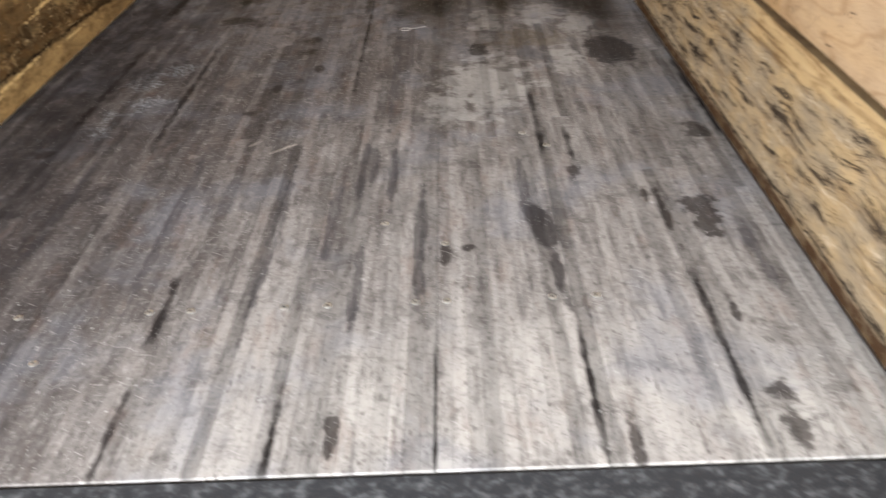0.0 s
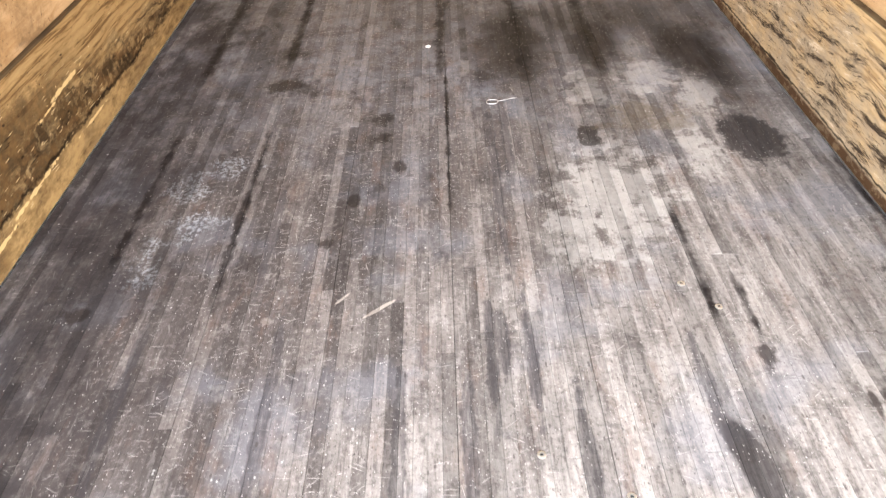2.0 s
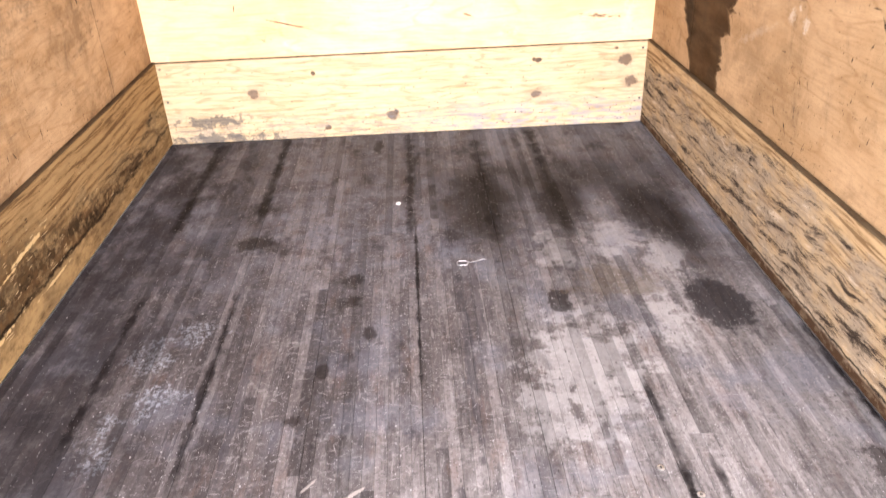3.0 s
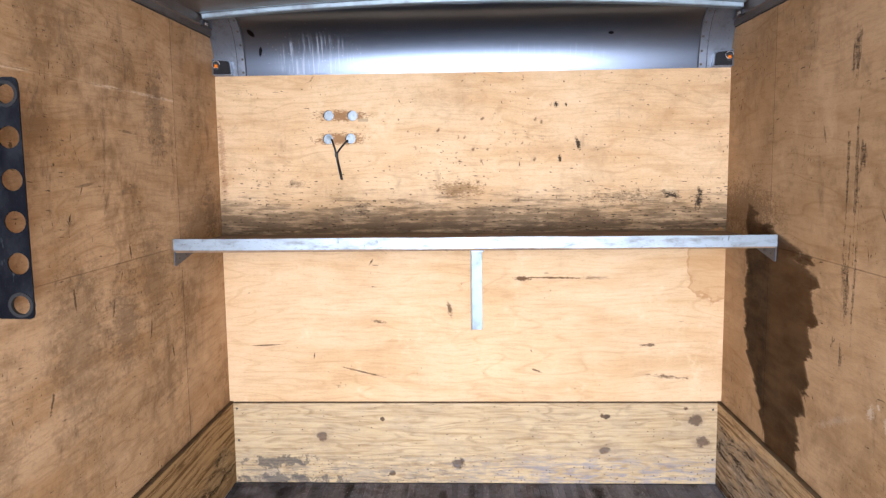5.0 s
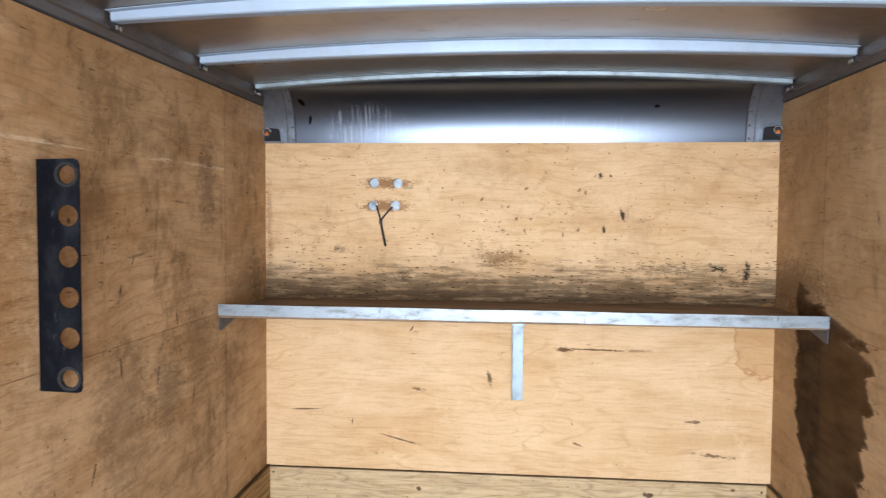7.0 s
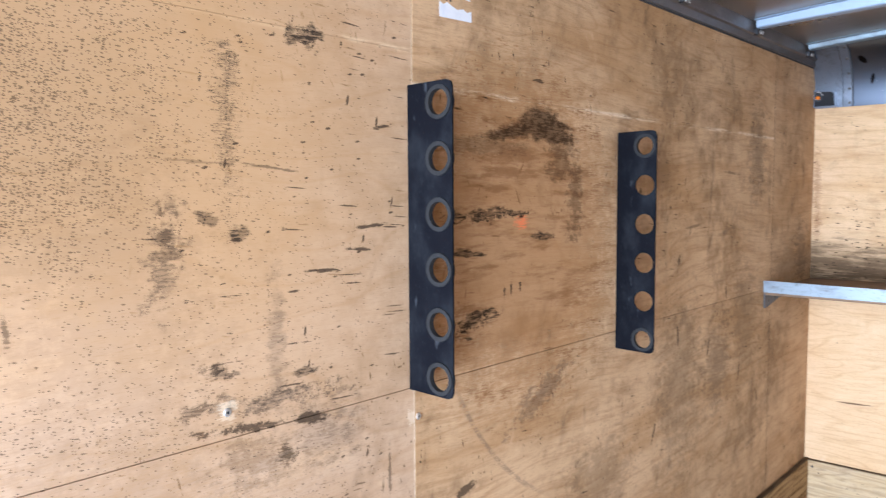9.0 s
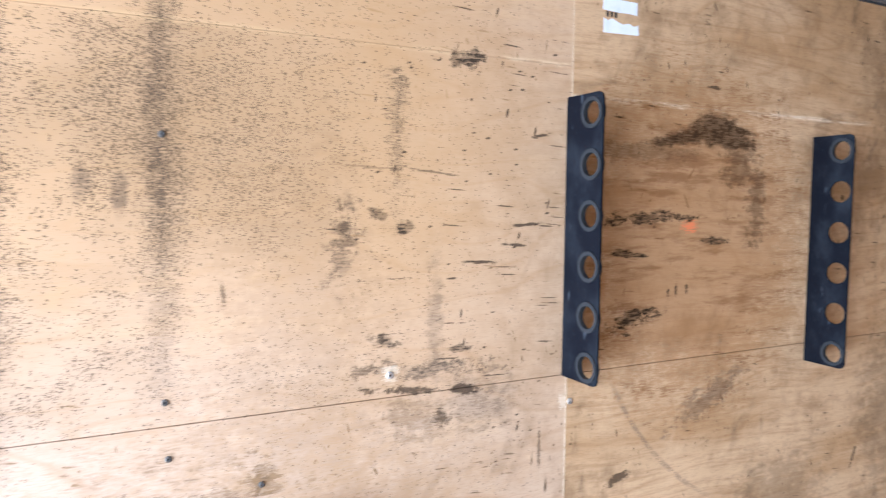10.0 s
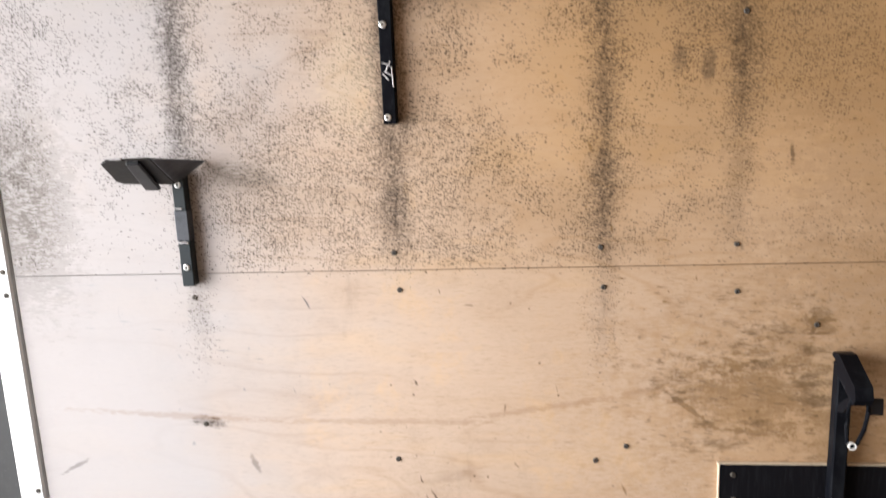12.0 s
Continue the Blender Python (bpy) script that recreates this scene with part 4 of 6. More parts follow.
    c = g.mix(g.m("MULTIPLY", rust, 0.22), c, (0.20, 0.11, 0.075))
    pale = g.blots(uv, [(-0.755, -1.70, 0.045, 0.07, 0, 0.7, 1.0, rag), (-0.69, -1.88, 0.05, 0.06, 0, 0.7, 1.1, rag), (-0.64, -1.60, 0.07, 0.05, 0, 0.7, 0.9, rag), (-0.78, -2.06, 0.04, 0.07, 0, 0.7, 1.1, rag),
                  (0.465, -1.86, 0.135, 0.23, -6, 0.4, 0.7, rag), (0.35, -2.02, 0.07, 0.12, 0, 0.6, 0.8, rag), (0.71, -1.15, 0.10, 0.10, 0, 0.7, 0.8, rag), (0.85, -1.30, 0.06, 0.12, 0, 0.7, 0.9, rag),
                  (0.75, -1.64, 0.05, 0.13, 0, 0.7, 0.9, rag), (0.50, -1.22, 0.05, 0.14, 0, 0.8, 1.0, rag)])
    chalk = g.m("MULTIPLY", pale, g.m("MAXIMUM", g.m("MULTIPLY", g.ramp(u, 0.0, 0.2), g.ramp(rub, 0.38, 0.62, 0.9, 0.62)), g.m("MULTIPLY", g.ramp(grit, 0.53, 0.43), 0.85)))
    c = g.mix(g.m("MULTIPLY", chalk, 0.75), c, g.mix(g.ramp(u, -0.2, 0.3), (0.47, 0.50, 0.535), (0.46, 0.44, 0.418)))
    grey = g.m("ADD", g.m("MULTIPLY", g.ramp(g.noise(uv, 3.3, 4, 0.6), 0.50, 0.66), 0.32), g.m("MULTIPLY", g.ramp(v, -1.8, -0.9), g.ramp(rub, 0.6, 0.42, 0.05, 0.35)))
    c = g.mix(grey, c, (0.225, 0.235, 0.275))
    # darker to the front and to the left side, then oil
    front_dark = g.m("MULTIPLY", g.ramp(v, -1.25, -0.35), g.ramp(big, 0.3, 0.6, 0.05, 0.30))
    side = g.m("MULTIPLY", g.ramp(u, -0.30, -0.98), g.ramp(mid, 0.36, 0.58, 0.15, 0.78))
    c = g.mix(g.m("MAXIMUM", front_dark, side), c, (0.030, 0.025, 0.026))
    blotch = g.m("MULTIPLY", g.ramp(g.noise(g.scale(uv, (2.2, 1.2, 1), shift=(4, 7, 0)), 3.4, 6, 0.68), 0.52, 0.68), g.ramp(g.m("SUBTRACT", u, v), 3.2, 1.2, 0.1, 0.7))
    c = g.mix(blotch, c, (0.024, 0.019, 0.019))
    drift = g.noise(uv, 6, 4, 0.6)
    soft = g.blots(uv, [(0.285, -0.80, 0.15, 0.34, 0, 1.1, 0.5, drift), (0.59, -0.80, 0.11, 0.32, -6, 1.2, 0.5, drift), (0.92, -0.95, 0.12, 0.33, 10, 1.1, 0.5, drift), (0.62, -0.62, 0.45, 0.2, 0, 1.4, 0.6, drift, 0.75)])
    c = g.mix(g.m("MULTIPLY", soft, g.ramp(s2, 0.35, 0.65, 1.0, 0.85)), c, (0.024, 0.019, 0.017))
    big_stains = g.blots(uv, [(0.928, -1.60, 0.088, 0.148, 8, 0.24, 0.22, rag), (0.559, -2.735, 0.034, 0.095, 8, 0.25, 0.6, drift), (0.577, -2.90, 0.012, 0.11, 2, 0.6, 0.5, rag), (0.60, -2.70, 0.03, 0.12, 0, 1.0, 0.6, rag, 0.45),
                  (-0.96, -2.25, 0.12, 0.5, 0, 1.0, 0.5, rag, 0.6), (-1.0, -2.78, 0.17, 0.46, 3, 0.45, 0.3, rag, 0.95)])
    c = g.mix(g.m("MULTIPLY", big_stains, g.ramp(grain, 0.2, 0.8, 0.76, 0.92)), c, (0.032, 0.028, 0.029))
    small = g.blots(uv, [(-0.251, -1.811, 0.022, 0.032, 0, 0.3, 0.3, rag), (-0.192, -1.35, 0.034, 0.045, 0, 0.5, 0.5, rag), (-0.186, -1.46, 0.028, 0.035, 0, 0.5, 0.6, rag),
             (-0.126, -1.645, 0.018, 0.03, 0, 0.6, 0.5, rag), (-0.57, -1.07, 0.055, 0.06, 0, 0.5, 0.6, rag), (-0.896, -2.24, 0.03, 0.03, 0, 0.5, 0.6, rag),
             (0.675, -2.474, 0.022, 0.035, 0, 0.5, 0.5, rag), (0.952, -2.70, 0.034, 0.085, -8, 0.4, 0.9, rag), (0.865, -2.70, 0.010, 0.11, 0, 0.5, 0.5, rag), (0.833, -2.63, 0.010, 0.04, 0, 0.5, 0.6, rag), (1.056, -2.25, 0.03, 0.055, 0, 0.6, 0.8, rag),
             (0.917, -3.07, 0.010, 0.028, 0, 0.4, 0.5, rag), (0.645, -3.40, 0.012, 0.05, -4, 0.4, 0.5, rag), (0.322, -2.83, 0.012, 0.06, 0, 0.7, 0.7, rag), (0.383, -2.81, 0.014, 0.011, 0, 0.5, 0.6, rag), (0.12, -3.36, 0.012, 0.04, 0, 0.5, 0.7, rag),
             (0.925, -3.355, 0.022, 0.07, 0, 0.6, 0.9, rag), (-0.14, -0.18, 0.02, 0.07, 0, 0.6, 0.5, rag), (0.455, -1.53, 0.04, 0.05, 0, 0.4, 0.6, rag), (-0.313, -2.0, 0.02, 0.02, 0, 0.6, 0.5, rag)])
    c = g.mix(g.m("MULTIPLY", small, 0.8), c, (0.028, 0.022, 0.020))
    c = g.mix(g.m("MULTIPLY", g.blot(uv, 0.65, -1.43, 0.13, 0.07, 0, 0.7, 0.9, rag), 0.5), c, (0.14, 0.11, 0.075))
    # strips stained dark from end to end
    stained = g.blots(uv, [(a, b, 0.0145, l, 0, 0.30, 0.35, rag) for a, b, l in ((-0.378, -2.62, 0.36), (0.183, -2.46, 0.17), (0.041, -2.64, 0.18), (0.126, -2.95, 0.16), (0.264, -2.76, 0.26), (-0.098, -2.72, 0.32),
                                                                               (0.124, -2.38, 0.13), (0.098, -2.42, 0.2), (0.53, -2.53, 0.15), (0.20, -1.55, 0.3), (-0.70, -2.55, 0.3), (-0.46, -1.95, 0.22), (1.03, -2.83, 0.16), (0.155, -1.75, 0.4))])
    c = g.mix(g.m("MULTIPLY", stained, g.ramp(s2, 0.38, 0.6, 0.42, 0.72)), c, (0.055, 0.05, 0.054))
    # black water lines along the board joints: where, from, to, half width
    lines = None
    for a, v0, v1, w in ((-0.878, -0.95, -0.02, 0.034), (-0.575, -0.9, -0.02, 0.030), (0.0, -1.05, -0.02, 0.030), (0.018, -1.9, -0.95, 0.009), (0.302, -1.15, -0.15, 0.034), (0.574, -1.12, -0.05, 0.034), (-0.864, -2.06, -1.3, 0.017),
                         (-0.563, -2.22, -1.38, 0.017), (0.604, -2.37, -1.93, 0.014), (0.682, -2.42, -2.22, 0.012), (0.866, -3.43, -2.93, 0.010), (0.593, -3.46, -3.10, 0.009), (0.013, -3.46, -3.20, 0.010), (-0.288, -3.12, -2.86, 0.017),
                         (-0.282, -3.46, -3.2, 0.012), (0.304, -3.46, -3.15, 0.005), (1.124, -2.3, -1.7, 0.014),):
        d = g.m("MULTIPLY", g.ramp(g.m("ADD", g.m("ABSOLUTE", g.m("SUBTRACT", u if lines is None else g.m("ADD", u, g.m("MULTIPLY", lines, 1e-6)), a)), g.m("MULTIPLY", g.m("SUBTRACT", rag, 0.5), w * 0.9)), w, 0.0015), g.m("MULTIPLY", g.ramp(v, v0 - 0.03, v0 + 0.05), g.ramp(v, v1 + 0.03, v1 - 0.05)))
        lines = d if lines is None else g.m("MAXIMUM", lines, d)
    soak = g.ramp(g.noise(g.scale(uv, (3.5, 2.4, 1), shift=(1, 4, 0)), 2.0, 5, 0.7), 0.36, 0.56, 0.5, 0.95)
    c = g.mix(g.m("MULTIPLY", lines, soak), c, (0.014, 0.011, 0.011))
    # paint flecks and scratches
    spots = g.m("MULTIPLY", g.most(dash(g, uv, 85, 70, 0, g.m("MULTIPLY", g.ramp(mid, 0.42, 0.62, 0.01, 0.10), g.ramp(u, -1.0, -0.4, 0.25, 1.0)), 0.24), dash(g, uv, 230, 150, 0, g.m("MULTIPLY", g.ramp(rub, 0.35, 0.65, 0.05, 0.2), g.ramp(u, -1.0, -0.4, 0.35, 1.0)), 0.3, 2.0)), 0.7)
    c = g.mix(spots, c, (0.50, 0.485, 0.465))
    dirt = g.m("MULTIPLY", g.most(dash(g, uv, 80, 34, 0, g.ramp(big, 0.3, 0.7, 0.05, 0.18), 0.26, 4.0), dash(g, uv, 150, 110, 0, g.ramp(mid, 0.3, 0.7, 0.05, 0.2), 0.28, 7.0)), 0.6)
    c = g.mix(dirt, c, (0.05, 0.042, 0.04))
    scr = g.blots(uv, [(-0.155, -2.265, 0.046, 0.0045, 38, 0.4, 0.4, rag), (-0.242, -2.218, 0.026, 0.004, 50, 0.4, 0.4, rag)])
    c = g.mix(g.m("MULTIPLY", scr, 0.6), c, (0.55, 0.49, 0.43))
    c = g.mix(1.0, c, g.ramp(g.m("FRACT", g.m("MULTIPLY", rnd, 7.3)), 0.0, 0.5, 0.70, 1.03), "MULTIPLY")
    c = g.mix(1.0, c, (0.985, 0.99, 1.045), "MULTIPLY")
    g.bump(g.m("ADD", s2, g.m("MULTIPLY", fibre, 0.25)), 0.5, 0.002)
    return g.done(c, g.ramp(mid, 0.3, 0.7, 0.5, 0.7))


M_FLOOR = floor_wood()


def worn_metal(name, color, rough, metal, dark, amount, scale=6.0, stretch=(1, 1, 1), scratch=None, shine=0.5):
    g = Nodes(name, rough, metal)
    g.bsdf.inputs["Specular IOR Level"].default_value = shine
    p = g.place()
    n = g.noise(g.scale(p, stretch), scale, 5, 0.65)
    f = g.noise(g.scale(p, stretch), scale * 9, 4, 0.6)
    c = g.mix(g.m("MULTIPLY", g.ramp(n, 0.45, 0.75), amount), color, dark)
    c = g.mix(g.m("MULTIPLY", g.ramp(f, 0.58, 0.72), amount * 0.7), c, dark)
    if scratch:
        d, r, _ = g.cells(g.bend(g.scale(p, (40, 40, 14)), 2.0, 0.8), 1.0)
        c = g.mix(g.m("MULTIPLY", g.m("MULTIPLY", g.ramp(d, 0.22, 0.08), g.m("LESS_THAN", r, 0.25)), 0.6), c, scratch)
    g.bump(f, 0.12, 0.001)
    return g.done(c, g.m("ADD", g.m("MULTIPLY", g.m("SUBTRACT", n, 0.5), 0.25), rough))


M_ALU = worn_metal("aluminium", (0.25, 0.315, 0.36), 0.48, 0.45, (0.16, 0.17, 0.18), 0.8, 16)
M_LIP = worn_metal("scuffed_galvanised_edge", (0.25, 0.295, 0.335), 0.45, 0.45, (0.10, 0.10, 0.10), 0.9, 9, (1, 1, 3), (0.05, 0.05, 0.05))
M_BOW = worn_metal("painted_roof_bow", (0.33, 0.415, 0.53), 0.45, 0.25, (0.28, 0.29, 0.31), 0.4, 5)
M_ROOF = worn_metal("roof_sheet", (0.34, 0.30, 0.26), 0.32, 0.85, (0.18, 0.15, 0.125), 0.6, 2.2)


def cap_metal():
    """Brushed sheet with dried drips and a few black scuffs."""
    g = Nodes("cap_sheet", 0.27, 0.98)
    uv, u, v = g.axes(g.place(), "XZY")
    fine = g.noise(g.scale(uv, (2, 16, 16)), 3.0, 5, 0.6)
    c = g.mix(g.ramp(fine, 0.4, 0.7, 0.0, 0.30), (0.132, 0.158, 0.205), (0.115, 0.138, 0.176))
    drip = g.m("MULTIPLY", g.ramp(g.noise(g.scale(uv, (75, 3.0, 1)), 1.0, 5, 0.65), 0.50, 0.64), g.blots(uv, [(-0.68, 1.98, 0.17, 0.09, 0, 0.5, 0.3, fine), (0.3, 1.97, 0.3, 0.05, 0, 0.6, 0.5, fine, 0.25)]))
    spots = dash(g, uv, 60, 60, 0, g.blot(uv, -0.7, 2.03, 0.2, 0.08, 0, 0.8, 0.3, fine), 0.2)
    c = g.mix(g.m("MULTIPLY", g.m("MAXIMUM", drip, g.m("MULTIPLY", spots, 0.6)), 0.42), c, (0.42, 0.45, 0.50))
    dark = g.blots(uv, [(-0.965, 2.085, 0.018, 0.010, -40, 0.4, 0.5, fine), (-0.935, 2.01, 0.007, 0.02, -12, 0.4, 0.5, fine), (0.62, 2.06, 0.012, 0.006, 0, 0.5, 0.5, fine)])
    c = g.mix(dark, c, (0.012, 0.012, 0.014))
    g.bump(fine, 0.03, 0.001)
    return g.done(c, g.m("ADD", g.ramp(fine, 0.3, 0.7, 0.29, 0.32), g.m("MULTIPLY", drip, 0.3)))


M_CAP = cap_metal()
M_CAST = worn_metal("cast_corner", (0.07, 0.072, 0.08), 0.34, 0.85, (0.07, 0.07, 0.075), 0.6, 8)
M_CASTING = worn_metal("bright_casting", (0.20, 0.23, 0.28), 0.34, 0.8, (0.07, 0.075, 0.085), 0.7, 12)
M_CHEEK = worn_metal("blue_grey_steel", (0.085, 0.09, 0.105), 0.45, 0.2, (0.03, 0.032, 0.036), 0.6, 30, shine=0.3)
M_RAIL = worn_metal("roof_rail", (0.18, 0.152, 0.137), 0.42, 0.6, (0.09, 0.072, 0.06), 0.8, 9, (1, 0.4, 1))
M_BLACK = worn_metal("black_steel", (0.005, 0.0055, 0.008), 0.5, 0.0, (0.019, 0.021, 0.025), 0.7, 18, (1, 1, 0.6), (0.05, 0.054, 0.062), 0.04)
M_GREY = worn_metal("grey_steel", (0.024, 0.031, 0.036), 0.5, 0.2, (0.018, 0.020, 0.022), 0.6, 18, shine=0.3)
M_RUST = worn_metal("rusty_steel", (0.022, 0.017, 0.016), 0.6, 0.2, (0.085, 0.048, 0.034), 0.7, 55)
M_SCOOP = worn_metal("brown_black_sheet", (0.016, 0.014, 0.013), 0.6, 0.0, (0.05, 0.042, 0.036), 0.7, 35, (1, 1, 1), (0.09, 0.08, 0.07), 0.15)
M_GROM = worn_metal("rubber_grommet", (0.018, 0.018, 0.019), 0.7, 0.0, (0.012, 0.012, 0.012), 0.5, 30, shine=0.2)
M_WHITE = worn_metal("white_paint", (0.80, 0.81, 0.82), 0.4, 0.0, (0.62, 0.62, 0.60), 0.3, 5)
M_TRIM = worn_metal("cream_edging", (0.62, 0.52, 0.40), 0.6, 0.0, (0.4, 0.3, 0.2), 0.6, 30)
# rubber, and also the painted shade of rail gaps and screw recesses
M_SEAL_SHADE = worn_metal("dark_rubber_and_shade", (0.035, 0.035, 0.037), 0.75, 0.0, (0.07, 0.07, 0.068), 0.6, 9)
M_WELD = worn_metal("scuffed_weld", (0.42, 0.40, 0.41), 0.4, 0.4, (0.12, 0.11, 0.11), 0.9, 60)
M_ZINC = worn_metal("zinc_screw", (0.78, 0.78, 0.77), 0.35, 0.85, (0.4, 0.38, 0.35), 0.4, 60)
M_OLDSCREW = worn_metal("dull_screw", (0.09, 0.08, 0.07), 0.6, 0.4, (0.16, 0.12, 0.09), 0.5, 60)
M_SHELFTOP = worn_metal("shelf_board_wood", (0.20, 0.12, 0.065), 0.65, 0.0, (0.06, 0.035, 0.02), 0.8, 4, (1, 6, 1))
M_PLASTIC = worn_metal("black_plastic", (0.008, 0.008, 0.010), 0.42, 0.0, (0.02, 0.02, 0.024), 0.4, 20, shine=0.25)
M_PAPER = worn_metal("label_paper", (0.80, 0.80, 0.82), 0.6, 0.0, (0.62, 0.66, 0.74), 0.6, 40)
M_SLOTWOOD = worn_metal("bare_wood", (0.42, 0.30, 0.17), 0.7, 0.0, (0.28, 0.19, 0.1), 0.5, 20)
M_TREAD = worn_metal("grit_coated_steel", (0.030, 0.031, 0.036), 0.6, 0.1, (0.15, 0.155, 0.17), 0.8, 40, (1, 1.3, 1), shine=0.2)
M_BODY = worn_metal("body_skin", (0.72, 0.73, 0.74), 0.4, 0.4, (0.6, 0.6, 0.6), 0.3, 2)
M_GROUND = worn_metal("concrete_ground", (0.36, 0.35, 0.33), 0.85, 0.0, (0.22, 0.21, 0.2), 0.6, 0.6)
M_UNDER = worn_metal("dark_joint_wood", (0.035, 0.028, 0.024), 0.8, 0.0, (0.02, 0.016, 0.014), 0.5, 9)
M_SHINE = worn_metal("bright_backing", (0.16, 0.18, 0.195), 0.42, 0.9, (0.05, 0.06, 0.065), 0.9, 36)
M_PANEL = worn_metal("scratched_black_panel", (0.007, 0.007, 0.009), 0.45, 0.0, (0.02, 0.021, 0.025), 0.5, 30, (6, 6, 0.6), (0.12, 0.12, 0.13), 0.05)
M_ORANGE = Nodes("orange_lens", 0.2).done((0.85, 0.22, 0.02))


# ---------------------------------------------------------------- mesh helpers
H = 1.15  # half the inner width; the front wall stands at y = 0, the floor at z = 0


def part(name, bm, material, parent=None, label="", smooth=False):
    """Links a bmesh as one mesh object, under a thing or a part if one is given."""
    me = bpy.data.meshes.new(name)
    bmesh.ops.recalc_face_normals(bm, faces=bm.faces)
    bm.to_mesh(me)
    bm.free()
    me.materials.append(material)
    if smooth:
        for p in me.polygons:
            p.use_smooth = True
        me.set_sharp_from_angle(angle=radians(35))
    ob = new(name, me)
    ob.parent = parent
    return tagged(ob, label)


def thing(name, at, label, category, group="", kind=""):
    ob = new(name)
    ob.empty_display_size = 0.05
    ob.location = at
    return tagged(ob, label, category, group, kind)


def box(x0, y0, z0, x1, y1, z1, bevel=0.0, bm=None):
    bm = bm or bmesh.new()
    made = bmesh.ops.create_cube(bm, size=1.0, matrix=Matrix.LocRotScale(((x0 + x1) / 2, (y0 + y1) / 2, (z0 + z1) / 2), None, (abs(x1 - x0), abs(y1 - y0), abs(z1 - z0))))
    if bevel:
        edges = {e for v in made["verts"] for e in v.link_edges}
        bmesh.ops.bevel(bm, geom=list(edges), offset=bevel, segments=1, affect="EDGES")
    return bm


def extruded(points, m, depth, bm=None):
    """A flat outline in x and y, pushed up z by depth, at the pose m."""
    bm = bm or bmesh.new()
    n = len(points)
    low = [bm.verts.new(m @ Vector((x, y, 0))) for x, y in points]
    top = [bm.verts.new(m @ Vector((x, y, depth))) for x, y in points]
    bm.faces.new(low[::-1])
    bm.faces.new(top)
    for i in range(n):
        bm.faces.new((low[i], low[(i + 1) % n], top[(i + 1) % n], top[i]))
    return bm


def rounded(w, h, r, steps=5, corners=(1, 1, 1, 1)):
    """A rectangle about the origin with rounded corners, as an outline."""
    out = []
    for i, (cx, cy) in enumerate(((1, 1), (-1, 1), (-1, -1), (1, -1))):
        if not corners[i]:
            out.append((cx * w / 2, cy * h / 2))
            continue
        for k in range(steps + 1):
            a = math.pi / 2 * (i + k / steps)
            out.append((cx * (w / 2 - r) + r * math.cos(a), cy * (h / 2 - r) + r * math.sin(a)))
    return out


def pierced(outline, holes, m, depth, steps=28):
    """A plate with round holes (x, y, radius), pushed up z by depth, at the pose m."""
    bm = bmesh.new()
    loops = [outline] + [[(x + r * math.cos(2 * math.pi * k / steps), y + r * math.sin(2 * math.pi * k / steps)) for k in range(steps)] for x, y, r in holes]
    edges = []
    for loop in loops:
        vs = [bm.verts.new((x, y, 0)) for x, y in loop]
        edges += [bm.edges.new((vs[i], vs[(i + 1) % len(vs)])) for i in range(len(vs))]
    bmesh.ops.triangle_fill(bm, use_beauty=True, use_dissolve=False, edges=edges)
    up = bmesh.ops.extrude_face_region(bm, geom=list(bm.faces))
    bmesh.ops.translate(bm, vec=(0, 0, depth), verts=[v for v in up["geom"] if isinstance(v, bmesh.types.BMVert)])
    bm.transform(m)
    return bm


def rod(points, r, sides=10, bm=None):
    """A round bar along points."""
    bm = bm or bmesh.new()
    pts = [Vector(p) for p in points]
    rings = []
    for i, p in enumerate(pts):
        way = (pts[min(i + 1, len(pts) - 1)] - pts[max(i - 1, 0)]).normalized()
        q = way.to_track_quat("Z", "Y")
        rings.append([bm.verts.new(p + q @ Vector((r * math.cos(2 * math.pi * k / sides), r * math.sin(2 * math.pi * k / sides), 0))) for k in range(sides)])
    for a, b in zip(rings, rings[1:]):
        for k in range(sides):
            bm.faces.new((a[k], a[(k + 1) % sides], b[(k + 1) % sides], b[k]))
    bm.faces.new(rings[0][::-1])
    bm.faces.new(rings[-1])
    return bm


def ring(m, outer, inner, depth, steps=28):
    """A flat washer-like ring pushed up z by depth, at the pose m."""
    bm = bmesh.new()
    circ = lambda r, z: [bm.verts.new(m @ Vector((r * math.cos(2 * math.pi * k / steps), r * math.sin(2 * math.pi * k / steps), z))) for k in range(steps)]
    a, b, c, d = circ(outer, 0), circ(outer, depth), circ(inner, depth), circ(inner, 0)
    for p, q in ((a, b), (b, c), (c, d), (d, a)):
        for k in range(steps):
            bm.faces.new((p[k], p[(k + 1) % steps], q[(k + 1) % steps], q[k]))
    return bm


